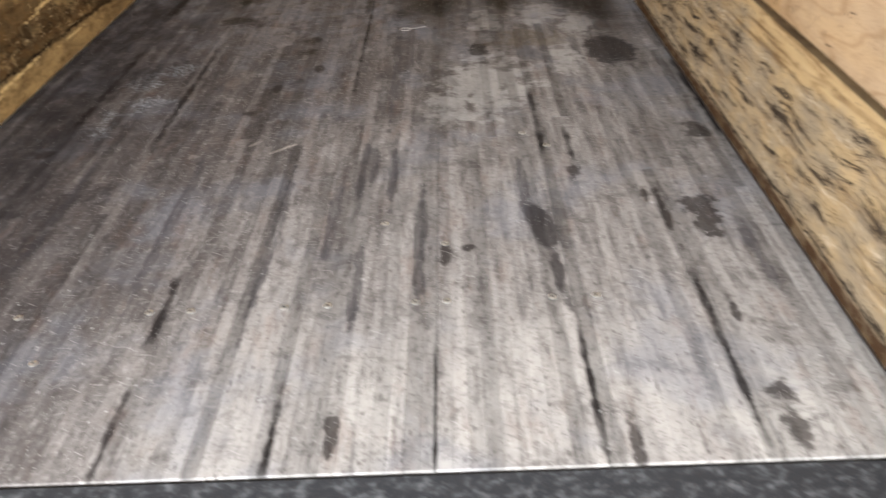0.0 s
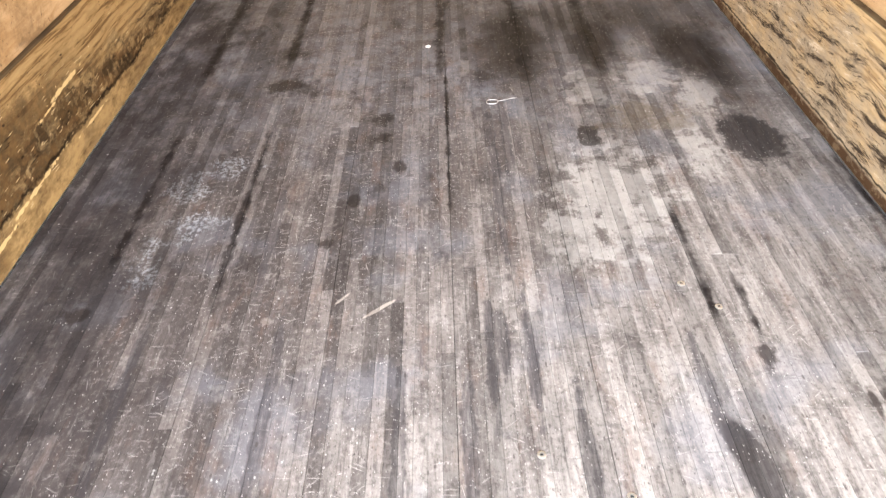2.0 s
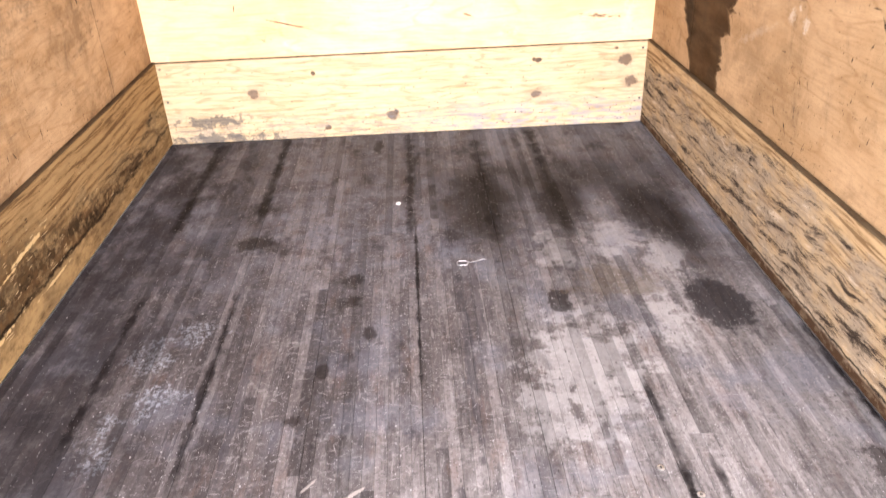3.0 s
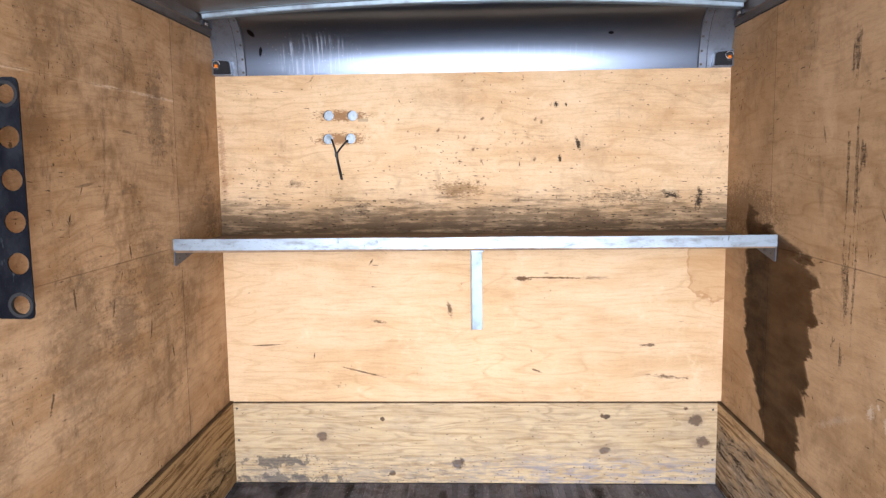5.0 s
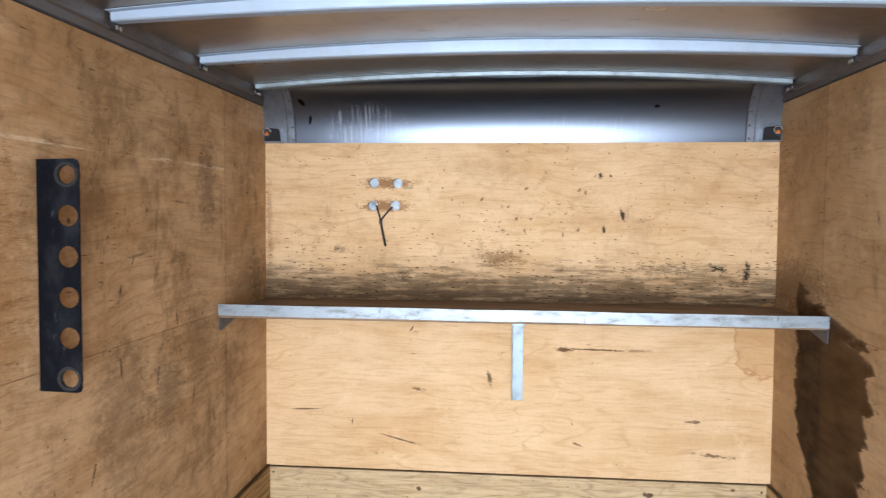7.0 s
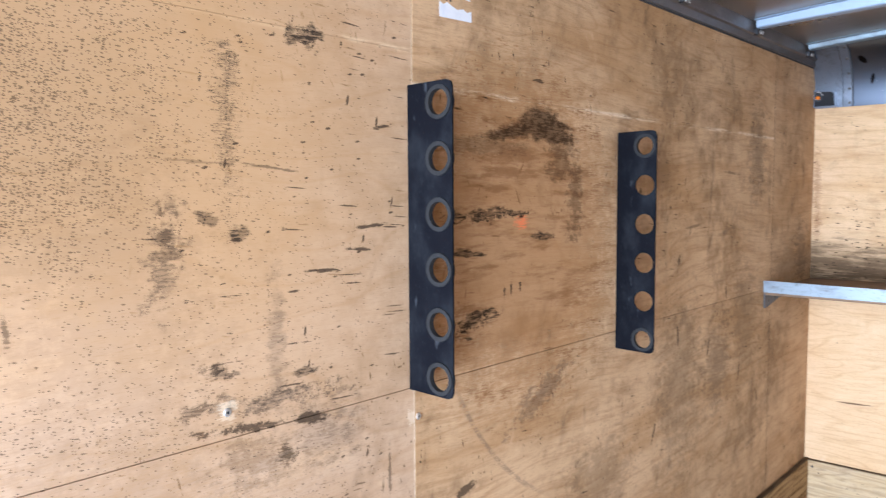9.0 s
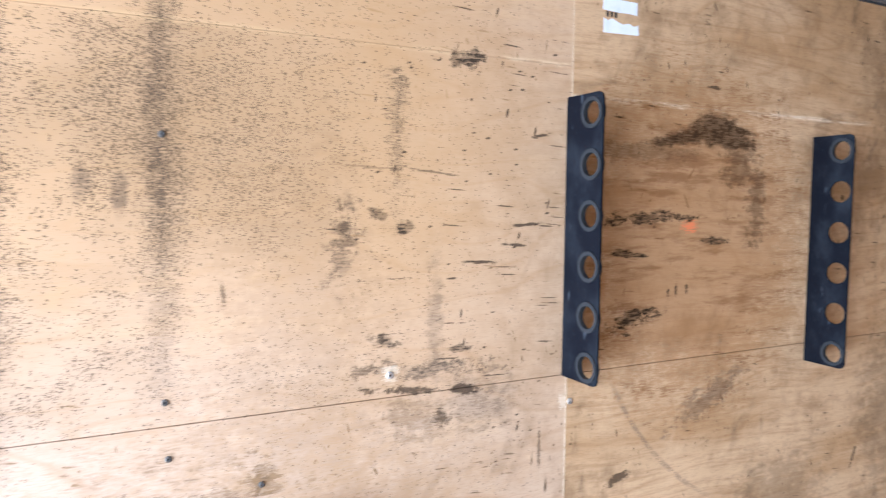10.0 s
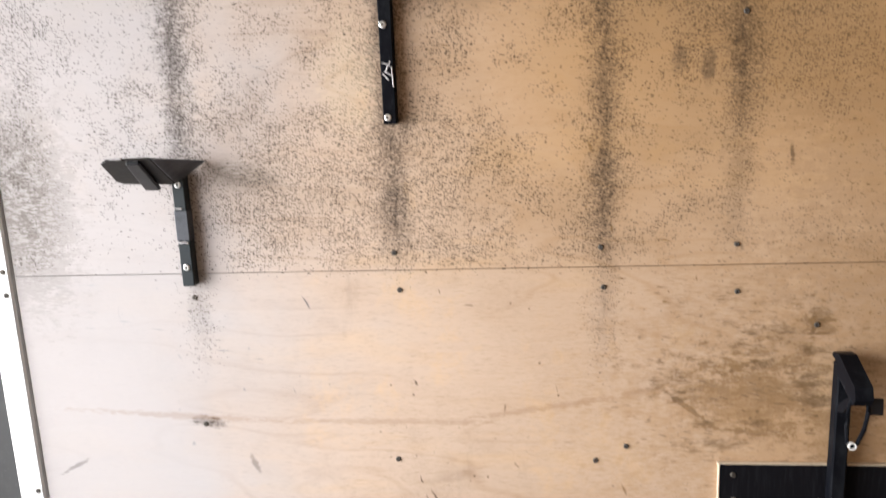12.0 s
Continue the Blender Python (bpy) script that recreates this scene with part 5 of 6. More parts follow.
def screw_mesh(name, r, h, material):
    """A pan-head screw seen from its head, which points up z, with a cross recess."""
    bm = bmesh.new()
    steps = 12
    rings = [[bm.verts.new((q * math.cos(2 * math.pi * k / steps), q * math.sin(2 * math.pi * k / steps), z)) for k in range(steps)] for q, z in ((r, 0), (r, h * 0.55), (r * 0.72, h), (r * 0.36, h), (r * 0.24, h * 0.35))]
    for a, b in zip(rings, rings[1:]):
        for k in range(steps):
            bm.faces.new((a[k], a[(k + 1) % steps], b[(k + 1) % steps], b[k]))
    bm.faces.new(rings[-1])
    bmesh.ops.recalc_face_normals(bm, faces=bm.faces)
    me = bpy.data.meshes.new(name)
    bm.to_mesh(me)
    bm.free()
    me.materials.append(material)
    me.materials.append(M_SEAL_SHADE)
    # the recess faces are coloured dark, as shade inside the screw head
    for p in me.polygons:
        if max((Vector(me.vertices[i].co).xy.length for i in p.vertices)) < r * 0.4:
            p.material_index = 1
    return me


ZINC_SCREW = screw_mesh("screw", 0.0068, 0.0028, M_ZINC)
DULL_SCREW = screw_mesh("screw", 0.0055, 0.0025, M_OLDSCREW)
FLOOR_SCREW = screw_mesh("screw", 0.009, 0.0022, M_ZINC)
TO_PLUS_X, TO_MINUS_X, TO_MINUS_Y = pose(0, 0, 0, 0, 90, 0), pose(0, 0, 0, 0, -90, 0), pose(0, 0, 0, 90, 0, 0)


def screw(mesh, at, turn, parent, label=""):
    ob = new("screw", mesh)
    ob.parent = parent
    ob.matrix_basis = Matrix.Translation(Vector(at) - (parent.location if parent else Vector())) @ turn
    return tagged(ob, label)


def shifted(bm, at):
    """The same bmesh, with its coordinates taken from the point at."""
    bmesh.ops.translate(bm, vec=-Vector(at), verts=bm.verts)
    return bm


# ---------------------------------------------------------------- the body of the truck
ground = tagged(part("ground", box(-400, -400, -1.0, 400, 400, -0.92), M_GROUND), "grey concrete ground under the truck", "ground", kind="structure")

wall_left = tagged(part("wall_left", box(-H - 0.05, -4.80, -0.05, -H - 0.014, 0.06, 2.20), M_BODY), "truck side wall lined with worn plywood sheets", "wall", kind="structure")
wall_right = tagged(part("wall_right", box(H + 0.014, -4.80, -0.05, H + 0.05, 0.06, 2.20), M_BODY), "truck side wall lined with stained plywood sheets", "wall", kind="structure")
wall_front = tagged(part("wall_front", box(-H - 0.014, 0.03, -0.05, H + 0.014, 0.06, 2.20), M_SHINE), "truck front wall lined with pale plywood", "wall", kind="structure")


def sheet(parent, axis, near, u0, u1, v0, v1, material, holes=()):
    """A plywood sheet 12 mm thick whose inner face stands at near."""
    g = 0.0007
    if axis == "front":
        outline = [(u0, v0), (u1, v0), (u1, v1), (u0, v1)]
        bm = pierced(outline, holes, pose(0, near + 0.012, 0, 90), 0.012)
    else:
        far = near + math.copysign(0.012, near)
        bm = box(min(near, far), u0 + g * 0.6, v0 + (0.0002 if v0 > 1.5 else g), max(near, far), u1 - g * 0.6, v1 - (0.0002 if v1 > 1.5 else g), 0.0005)
    return part("plywood_sheet", bm, material, parent)


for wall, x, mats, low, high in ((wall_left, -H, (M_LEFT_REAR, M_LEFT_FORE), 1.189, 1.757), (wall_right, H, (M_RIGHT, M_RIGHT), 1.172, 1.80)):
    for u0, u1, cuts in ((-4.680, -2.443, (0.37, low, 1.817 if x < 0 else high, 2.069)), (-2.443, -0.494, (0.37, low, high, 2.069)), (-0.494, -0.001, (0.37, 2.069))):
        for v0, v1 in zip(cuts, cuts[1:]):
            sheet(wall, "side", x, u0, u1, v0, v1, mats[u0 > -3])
HOLES = [(-0.639, 1.724, 0.0235), (-0.530, 1.722, 0.0235), (-0.644, 1.619, 0.0235), (-0.541, 1.620, 0.0235)]
front_panel = sheet(wall_front, "front", 0.0, -H - 0.01, H + 0.01, 0.36, 1.906, M_FRONT, HOLES)
part("hole_backing", box(-0.70, 0.0235, 1.56, -0.48, 0.026, 1.78), M_SHINE, wall_front, "bright metal behind the cable holes")
part("patch", box(-0.505, -0.0015, 1.695, -0.458, 0.006, 1.708, 0.001), M_SLOTWOOD, wall_front)

# kick boards, proud of the sheets
kick_left = tagged(part("kick_board_left", box(-H, -4.68, 0.001, -H + 0.02, -0.0005, 0.395, 0.003), M_KICK_L), "weathered plywood kick board, mouldy and split along the bottom", "kick board", kind="structure")
kick_right = tagged(part("kick_board_right", box(H - 0.02, -4.68, 0.001, H, -0.0005, 0.395, 0.003), M_KICK_R), "weathered plywood kick board with raised grain and grey mould", "kick board", kind="structure")
kick_front = tagged(part("kick_board_front", box(-H + 0.0205, -0.02, 0.001, H - 0.0205, -0.0005, 0.393, 0.0025), M_KICK_F), "pale knotty plywood kick board with blue-grey smears", "kick board", kind="structure")
for x, z in ((-1.112, 0.365), (-1.108, 0.21), (1.108, 0.36), (1.112, 0.12)):
    screw(DULL_SCREW, (x, -0.02, z), TO_MINUS_Y, kick_front)

# screws in the left lining
for y, z in ((-4.294, 1.139), (-3.871, 1.149), (-3.476, 1.149), (-3.228, 1.137), (-3.481, 1.227), (-3.232, 1.228), (-3.878, 1.224), (-3.23, 1.644), (-3.893, 0.788), (-3.491, 0.789), (-3.081, 1.07), (-3.431, 0.82), (-4.30, 0.863)):
    screw(DULL_SCREW, (-H, y, z), TO_PLUS_X, wall_left)
for y, z in ((-2.846, 1.23), (-2.435, 1.131)):
    screw(ZINC_SCREW, (-H, y, z), TO_PLUS_X, wall_left)

# roof: cambered sheet, side rails, three bows
def crown(x):
    return 1 - (x / 1.13) ** 2


def swept(xs, profile, name, material, parent=None, label=""):
    """A closed section (y, z) for each x, joined along x."""
    bm = bmesh.new()
    rings = [[bm.verts.new((x, y, z)) for y, z in profile(x)] for x in xs]
    n = len(rings[0])
    for a, b in zip(rings, rings[1:]):
        for k in range(n):
            bm.faces.new((a[k], a[(k + 1) % n], b[(k + 1) % n], b[k]))
    bm.faces.new(rings[0][::-1])
    bm.faces.new(rings[-1])
    return part(name, bm, material, parent, label, smooth=True)


ACROSS = [-1.13 + 2.26 * i / 32 for i in range(33)]
ceiling = tagged(swept([-1.2] + ACROSS + [1.2], lambda x: [(y, 2.142 + 0.045 * max(0, crown(x)) + dz) for y, dz in ((-0.16, 0), (-4.80, 0), (-4.80, 0.02), (-0.16, 0.02))], "ceiling", M_ROOF),
                 "dull bare aluminium roof sheet", "ceiling", kind="structure")


def roof_bow(y, full):
    bow = thing("roof_bow", (0, y, 2.14), "white painted steel roof bow across the truck ceiling", "roof bow", "roof bows")

    def section(x):
        c = crown(x)
        low, top = 2.116 + 0.026 * c, 2.1405 + 0.0455 * c
        if not full:
            low = top - 0.020
        return [(a, b - 2.14) for a, b in ((-0.022, low + 0.004), (-0.018, low), (0.018, low), (0.022, low + 0.004), (0.024, top - 0.002), (0.05, top - 0.002), (0.05, top), (-0.05, top), (-0.05, top - 0.002), (-0.024, top - 0.002))]

    swept([x * 1.122 / 1.13 for x in ACROSS], section, "channel", M_BOW if full else M_ALU, bow)
    for s in (-1, 1):
        foot = part("foot", box(s * 1.118, -0.012, -0.045, s * 1.136, 0.030, -0.022, 0.003), M_CAST, bow)
        for dy in (0.0, 0.02):
            screw(ZINC_SCREW, (s * 1.116, y + dy, 2.104), TO_PLUS_X if s < 0 else TO_MINUS_X, bow)
    return bow


for y, full in ((-0.19, False), (-0.765, True), (-1.36, True)):
    roof_bow(y, full)

RAIL = [(0.0, 2.0735), (0.010, 2.0735), (0.012, 2.096), (0.021, 2.099), (0.021, 2.104), (0.016, 2.107), (0.018, 2.142), (0.0, 2.142)]
for s, side in ((-1, "left"), (1, "right")):
    bm = bmesh.new()
    ends = [[bm.verts.new((s * (H - dx), y, z)) for dx, z in RAIL] for y in (-4.68, -0.002)]
    for k in range(len(RAIL)):
        bm.faces.new((ends[0][k], ends[0][(k + 1) % len(RAIL)], ends[1][(k + 1) % len(RAIL)], ends[1][k]))
    bm.faces.new(ends[0])
    bm.faces.new(ends[1][::-1])
    # a dark strip laid in as the shadow gap below the rail
    tagged(part("rail_gap_" + side, box(s * (H - 0.0035), -4.68, 2.0692, s * (H + 0.01), -0.002, 2.0733), M_SEAL_SHADE), "dark strip for the shadow gap under the wall rail", "seal", kind="structure")
    tagged(part("roof_rail_" + side, bm, M_RAIL), "dull brownish metal rail along the wall top", "rail", kind="structure")

# curved sheet between the front panel and the roof, with cast corners
def cove(t, out=0.0):
    a = math.pi / 2 * t
    return (-0.185 + (0.195 - out) * math.cos(a), 1.897 + (0.268 - out) * math.sin(a))


def cove_strip(x0, x1, out, thick, name, material, parent, label="", t0=0.0, t1=1.0):
    bm = bmesh.new()
    rows = []
    for i in range(25):
        t = t0 + (t1 - t0) * i / 24
        (y0, z0), (y1, z1) = cove(t, out), cove(t, out + thick)
        rows.append([bm.verts.new(p) for p in ((x0, y0, z0), (x1, y0, z0), (x1, y1, z1), (x0, y1, z1))])
    for a, b in zip(rows, rows[1:]):
        for k in range(4):
            bm.faces.new((a[k], a[(k + 1) % 4], b[(k + 1) % 4], b[k]))
    bm.faces.new(rows[0])
    bm.faces.new(rows[-1][::-1])
    return part(name, bm, material, parent, label, smooth=True)


roof_cap = tagged(new("front_cap"), "curved brushed aluminium front cap under the roof", "trim", kind="structure")
cove_strip(-H, H, -0.004, 0.004, "cap_sheet", M_CAP, roof_cap)
for s in (-1, 1):
    a, b, c = s * 1.149, s * 1.045, s * 1.008
    cove_strip(min(a, b), max(a, b), 0.002, 0.006, "corner_casting", M_CASTING, roof_cap, "bright cast aluminium corner")
    cove_strip(min(b, c), max(b, c), 0.001, 0.003, "corner_flange", M_CASTING, roof_cap)
    # thin dark lines along both edges of the flange
    for q, w in ((b, 0.0016), (c, 0.0026)):
        cove_strip(q - w, q + w, 0.0032, 0.002, "flange_line", M_SEAL_SHADE, roof_cap, "thin dark line along the flange edge")
    for t in (0.06, 0.2, 0.36, 0.53, 0.7, 0.86):
        y, z = cove(t, 0.004)
        screw(DULL_SCREW, (s * 1.02, y, z), pose(0, 0, 0, 90 + 80 * t), roof_cap)
    lamp = thing("marker_light", (s * 1.113, -0.03, 1.945), "grey marker lamp plate with bare orange bulb and wires", "lamp", "marker lamps")
    rim = [(-s * x, z) for x, z in ((-0.036, -0.036), (0.050, -0.036), (0.044, 0.022), (0.034, 0.030), (-0.036, 0.036))]
    part("plate", extruded(rim, pose(0, 0.026, 0, 90), 0.026), M_CASTING, lamp, "bright cast lamp housing")
    face = [(x * 0.90 - s * 0.001, z * 0.86 - 0.002) for x, z in rim]
    front = part("face", extruded(face, pose(0, 0.0005, 0, 90), 0.004), M_PLASTIC, lamp, "dark recessed lamp face")
    bm = bmesh.new()
    bmesh.ops.create_uvsphere(bm, u_segments=14, v_segments=8, radius=0.0085, matrix=pose(s * 0.018, -0.006, 0.002))
    part("bulb", bm, M_ORANGE, front, "small orange bulb", smooth=True)
    part("wire", rod([(s * 0.018 + 0.017 * math.cos(k * 0.5), -0.006 - 0.004 * math.sin(k), 0.010 + 0.016 * math.sin(k * 0.5)) for k in range(12)], 0.0014, 6), M_ZINC, front)
    part("socket", ring(pose(s * 0.018, -0.001, 0.002, 90), 0.016, 0.011, 0.006, 18), M_SEAL_SHADE, front)

# rear frame
for s, side in ((-1, "left"), (1, "right")):
    post = tagged(part("rear_post_" + side, box(s * (H - 0.006), -4.745, -0.05, s * (H + 0.06), -4.686, 2.2, 0.004), M_WHITE), "white painted steel rear door post", "door post", kind="structure")
    seal = tagged(part("door_seal_" + side, box(s * (H + 0.012), -4.84, -0.05, s * (H + 0.06), -4.746, 2.2, 0.006), M_SEAL_SHADE), "dark rubber door seal beside the post", "seal", kind="structure")
    for z in (0.55, 0.705, 1.15, 1.20, 1.6):
        screw(DULL_SCREW, (s * (H - 0.006), -4.70, z), TO_PLUS_X if s < 0 else TO_MINUS_X, post)
tagged(part("rear_header", box(-H + 0.006, -4.745, 2.06, H - 0.006, -4.686, 2.2, 0.004), M_WHITE), "white painted steel header over the doorway", "door frame", kind="structure")
tagged(part("rear_sill", box(-H + 0.021, -4.80, -0.05, H - 0.021, -3.449, -0.003, 0.002), M_TREAD), "dark grit-coated steel sill plate with pale wear", "sill", kind="structure")

# ---------------------------------------------------------------- things on the front wall
def wall_shelf():
    o = Vector((0, -0.29, 1.18))
    s = thing("wall_shelf", o, "full-width wall shelf with dented galvanised front edge", "shelf")
    part("shelf_board", shifted(box(-1.147, -0.568, 1.170, 1.147, -0.001, 1.186, 0.001), o), M_SHELFTOP, s, "dark dirty wooden shelf board")
    lip = bmesh.new()
    outline = [(-0.574, 1.178), (-0.574, 1.222), (-0.5705, 1.222), (-0.5705, 1.1895), (-0.53, 1.1895), (-0.53, 1.187), (-0.5705, 1.1865), (-0.5705, 1.178)]
    xs = [-1.149 + 2.298 * i / 40 for i in range(41)]
    rings = []
    for x in xs:
        dent = 0.0022 * noise.noise((x * 3.1, 0, 0)) + 0.0012 * noise.noise((x * 11, 4, 0))
        rings.append([lip.verts.new((x - o.x, y + dent - o.y, z + dent * 0.7 - 0.0016 * x - o.z)) for y, z in outline])
    n = len(outline)
    for a, b in zip(rings, rings[1:]):
        for k in range(n):
            lip.faces.new((a[k], a[(k + 1) % n], b[(k + 1) % n], b[k]))
    lip.faces.new(rings[0])
    lip.faces.new(rings[-1][::-1])
    part("front_edge", lip, M_LIP, s, "scratched galvanised steel angle")
    for d in (-1, 1):
        m = Matrix(((0, 0, d, d * 1.1435), (1, 0, 0, -o.y), (0, 1, 0, -o.z), (0, 0, 0, 1)))
        bracket = part("end_bracket", extruded([(-0.572, 1.1765), (-0.572, 1.122), (-0.562, 1.118), (-0.27, 1.168), (-0.27, 1.1765)], m, 0.004), M_CHEEK, s, "dark grey triangular steel bracket")
        for y, z in ((-0.53, 1.145), (-0.46, 1.152)):
            screw(DULL_SCREW, (d * 1.1435, y, z), TO_PLUS_X if d < 0 else TO_MINUS_X, s).parent = bracket
        part("nut_block", shifted(box(d * 1.115, -0.335, 1.150, d * 1.14, -0.305, 1.17, 0.003), o), M_RUST, s)
    part("support_strut", shifted(box(0.0025, -0.0035, 0.736, 0.0505, -0.0005, 1.168, 0.0008), o), M_ALU, s, "pale steel support angle")
    part("strut_flange", shifted(box(0.0, -0.030, 0.736, 0.0023, -0.0005, 1.168, 0.0006), o), M_ALU, s)
    part("support_arm", shifted(box(0.0025, -0.55, 1.162, 0.0505, -0.0038, 1.1685, 0.0008), o), M_ALU, s)
    return s


wall_shelf()

tie = thing("cable_tie", (-0.60, -0.004, 1.55), "black cable tie looped through two holes and hanging", "cable tie")
off = Vector((-0.60, -0.004, 1.55))
part("loop", rod([Vector(p) - off for p in ((-0.628, 0.010, 1.618), (-0.622, -0.004, 1.604), (-0.614, -0.007, 1.580), (-0.607, -0.008, 1.556))], 0.0042, 8), M_PLASTIC, tie)
part("loop", rod([Vector(p) - off for p in ((-0.556, 0.010, 1.612), (-0.566, -0.004, 1.600), (-0.586, -0.007, 1.578), (-0.602, -0.008, 1.557))], 0.0042, 8), M_PLASTIC, tie)
part("head", shifted(box(-0.613, -0.014, 1.537, -0.598, -0.003, 1.557, 0.002), off), M_PLASTIC, tie)
part("tail", rod([Vector(p) - off for p in ((-0.604, -0.009, 1.540), (-0.598, -0.010, 1.505), (-0.590, -0.008, 1.465), (-0.584, -0.006, 1.434))], 0.0058, 8), M_PLASTIC, tie)

# ---------------------------------------------------------------- things on the left wall
def tool_rack(y, z0, z1, grommets, label):
    """An upright steel plate that stands out from the wall, with six holes for handles."""
    o = Vector((-H, y, z0))
    r = thing("tool_rack", o, label, "tool rack", "tool racks")
    tall, deep = z1 - z0, 0.110
    m = Matrix(((1, 0, 0, 0.0), (0, 0, 1, -0.002), (0, 1, 0, 0), (0, 0, 0, 1)))
    edge = [(0.001, 0.002), (deep - 0.012, 0), (deep - 0.004, 0.003), (deep, 0.012), (deep, tall - 0.014), (deep - 0.004, tall - 0.004), (deep - 0.014, tall), (0.001, tall - 0.002)]
    pitch = 0.0995
    first = (tall - 5 * pitch) / 2 - 0.002
    rows = [first + pitch * i for i in range(6)]
    plate = part("plate", pierced(edge, [(0.079, z, 0.026) for z in rows], m, 0.004), M_BLACK, r, "scratched black steel plate with six round holes")
    flange = part("wall_flange", box(0.0005, 0.0025, 0.004, 0.004, 0.045, tall - 0.004, 0.001), M_BLACK, r)
    for i in grommets:
        part("grommet", ring(Matrix.Translation((0.079, -0.0055, rows[i])) @ pose(0, 0, 0, -90), 0.0305, 0.0228, 0.011), M_GROM, plate, "grey rubber grommet", smooth=True)
    for z in (0.09, 0.29, 0.48):
        screw(ZINC_SCREW, o + Vector((0.004, 0.025, z)), TO_PLUS_X, r).parent = flange
    return r


tool_rack(-2.456, 1.186, 1.756, range(6), "black steel tool rack plate with grommets in all holes")
tool_rack(-1.68, 1.142, 1.713, (0, 5), "black scratched steel tool rack plate with mostly bare holes")

# torn label near the top of the wall
label = thing("sticker", (-H, -2.325, 1.93), "torn white paper label on the plywood", "sticker")
def torn(pts, name, mat, lift=0.0006):
    m = Matrix(((0, 0, 1, 0.0004 + lift), (1, 0, 0, 2.325), (0, 1, 0, -1.93), (0, 0, 0, 1)))
    part(name, extruded(pts, m, 0.0004), mat, label)
torn([(-2.372, 1.963), (-2.279, 1.963), (-2.279, 1.936), (-2.30, 1.938), (-2.33, 1.937), (-2.372, 1.939)], "upper_piece", M_PAPER)
torn([(-2.370, 1.893), (-2.274, 1.896), (-2.275, 1.917), (-2.288, 1.913), (-2.30, 1.918), (-2.318, 1.914), (-2.335, 1.919), (-2.347, 1.924), (-2.358, 1.918), (-2.370, 1.923)], "lower_piece", M_PAPER)
for k, y in enumerate((-2.362, -2.351, -2.340)):
    torn([(y, 1.926), (y + 0.006, 1.926), (y + 0.006, 1.937), (y, 1.937)], "print_bar", M_RUST, 0.0001)


def square_tube(x0, x1, y0, y1, z0, z1, name, material, parent, label=""):
    return part(name, box(x0, y0, z0, x1, y1, z1, 0.002), material, parent, label, smooth=False)


# lower holder by the doorway: upright tube with a folded scoop
o = Vector((-H, -4.293, 1.28))
lower = thing("tool_holder", o, "dark grey welded steel tool holder with folded scoop", "tool holder", "tool holders")
stem = square_tube(0.0005, 0.023, -0.0125, 0.0125, -0.112, 0.118, "upright", M_GREY, lower, "square steel tube")
part("weld", rod([(0.0232, -0.011, -0.021), (0.0238, -0.005, -0.0235), (0.0238, 0.002, -0.0215), (0.0232, 0.009, -0.0245)], 0.0026, 7), M_WELD, stem, "bright weld bead")
part("weld", box(0.021, -0.010, 0.043, 0.025, 0.004, 0.047, 0.001), M_WELD, stem)
for z in (1.372, 1.207):
    screw(ZINC_SCREW, (-H + 0.023, -4.293, z), TO_PLUS_X, lower, "bright pan-head screw").parent = stem


def plate_of(corners, thick, name, material, parent, label=""):
    """A flat plate through three or four corners, thick to both sides."""
    a, b, c = (Vector(p) for p in corners[:3])
    n = (b - a).cross(c - a).normalized() * thick / 2
    bm = bmesh.new()
    top = [bm.verts.new(Vector(p) + n) for p in corners]
    low = [bm.verts.new(Vector(p) - n) for p in corners]
    bm.faces.new(top)
    bm.faces.new(low[::-1])
    k = len(corners)
    for i in range(k):
        bm.faces.new((top[i], top[(i + 1) % k], low[(i + 1) % k], low[i]))
    bmesh.ops.bevel(bm, geom=list(bm.edges), offset=thick * 0.3, segments=1, affect="EDGES")
    return part(name, bm, material, parent, label)


A, B, C, D, E5 = (0.150, -0.082, 0.152), (0.150, 0.015, 0.154), (0.022, -0.003, 0.094), (0.038, -0.112, 0.100), (0.001, 0.050, 0.135)
near_a, near_d = Vector(A).lerp(Vector(B), 0.14), Vector(D).lerp(Vector(C), 0.10)
side_a, side_d = Vector(A).lerp(Vector(D), 0.13), Vector(D).lerp(Vector(A), 0.12)
plate_of((near_a, B, C, near_d, side_d, side_a), 0.004, "scoop_plate", M_SCOOP, lower, "folded dark steel plate")
plate_of((B, E5, C), 0.004, "cheek", M_CHEEK, lower, "triangular grey steel cheek")
n_up = (Vector(B) - Vector(A)).cross(Vector(C) - Vector(A)).normalized()
n_up = n_up if n_up.x > 0 else -n_up
plate_of([Vector(p) + n_up * 0.006 for p in ((0.150, -0.030, 0.153), (0.150, -0.004, 0.154), (0.028, -0.030, 0.092), (0.030, -0.062, 0.093))], 0.010, "rib", M_PLASTIC, lower, "dark rubber rib")
part("tape_band", box(0.0002, -0.0133, -0.019, 0.0240, 0.0133, 0.041, 0.0015), M_CHEEK, stem, "blue-grey tape wrapped round the tube")
part("clip", shifted(box(-H + 0.146, -4.353, 1.432, -H + 0.154, -4.330, 1.436, 0.001), o), M_WELD, lower)

# upper holder: upright tube, square head plate, short stub with two holes
o = Vector((-H, -3.868, 1.58))
upper = thing("tool_holder", o, "black welded steel tool holder with square head plate", "tool holder", "tool holders")
stem = square_tube(0.0005, 0.023, -0.0125, 0.0125, -0.108, 0.118, "upright", M_BLACK, upper, "square steel tube")
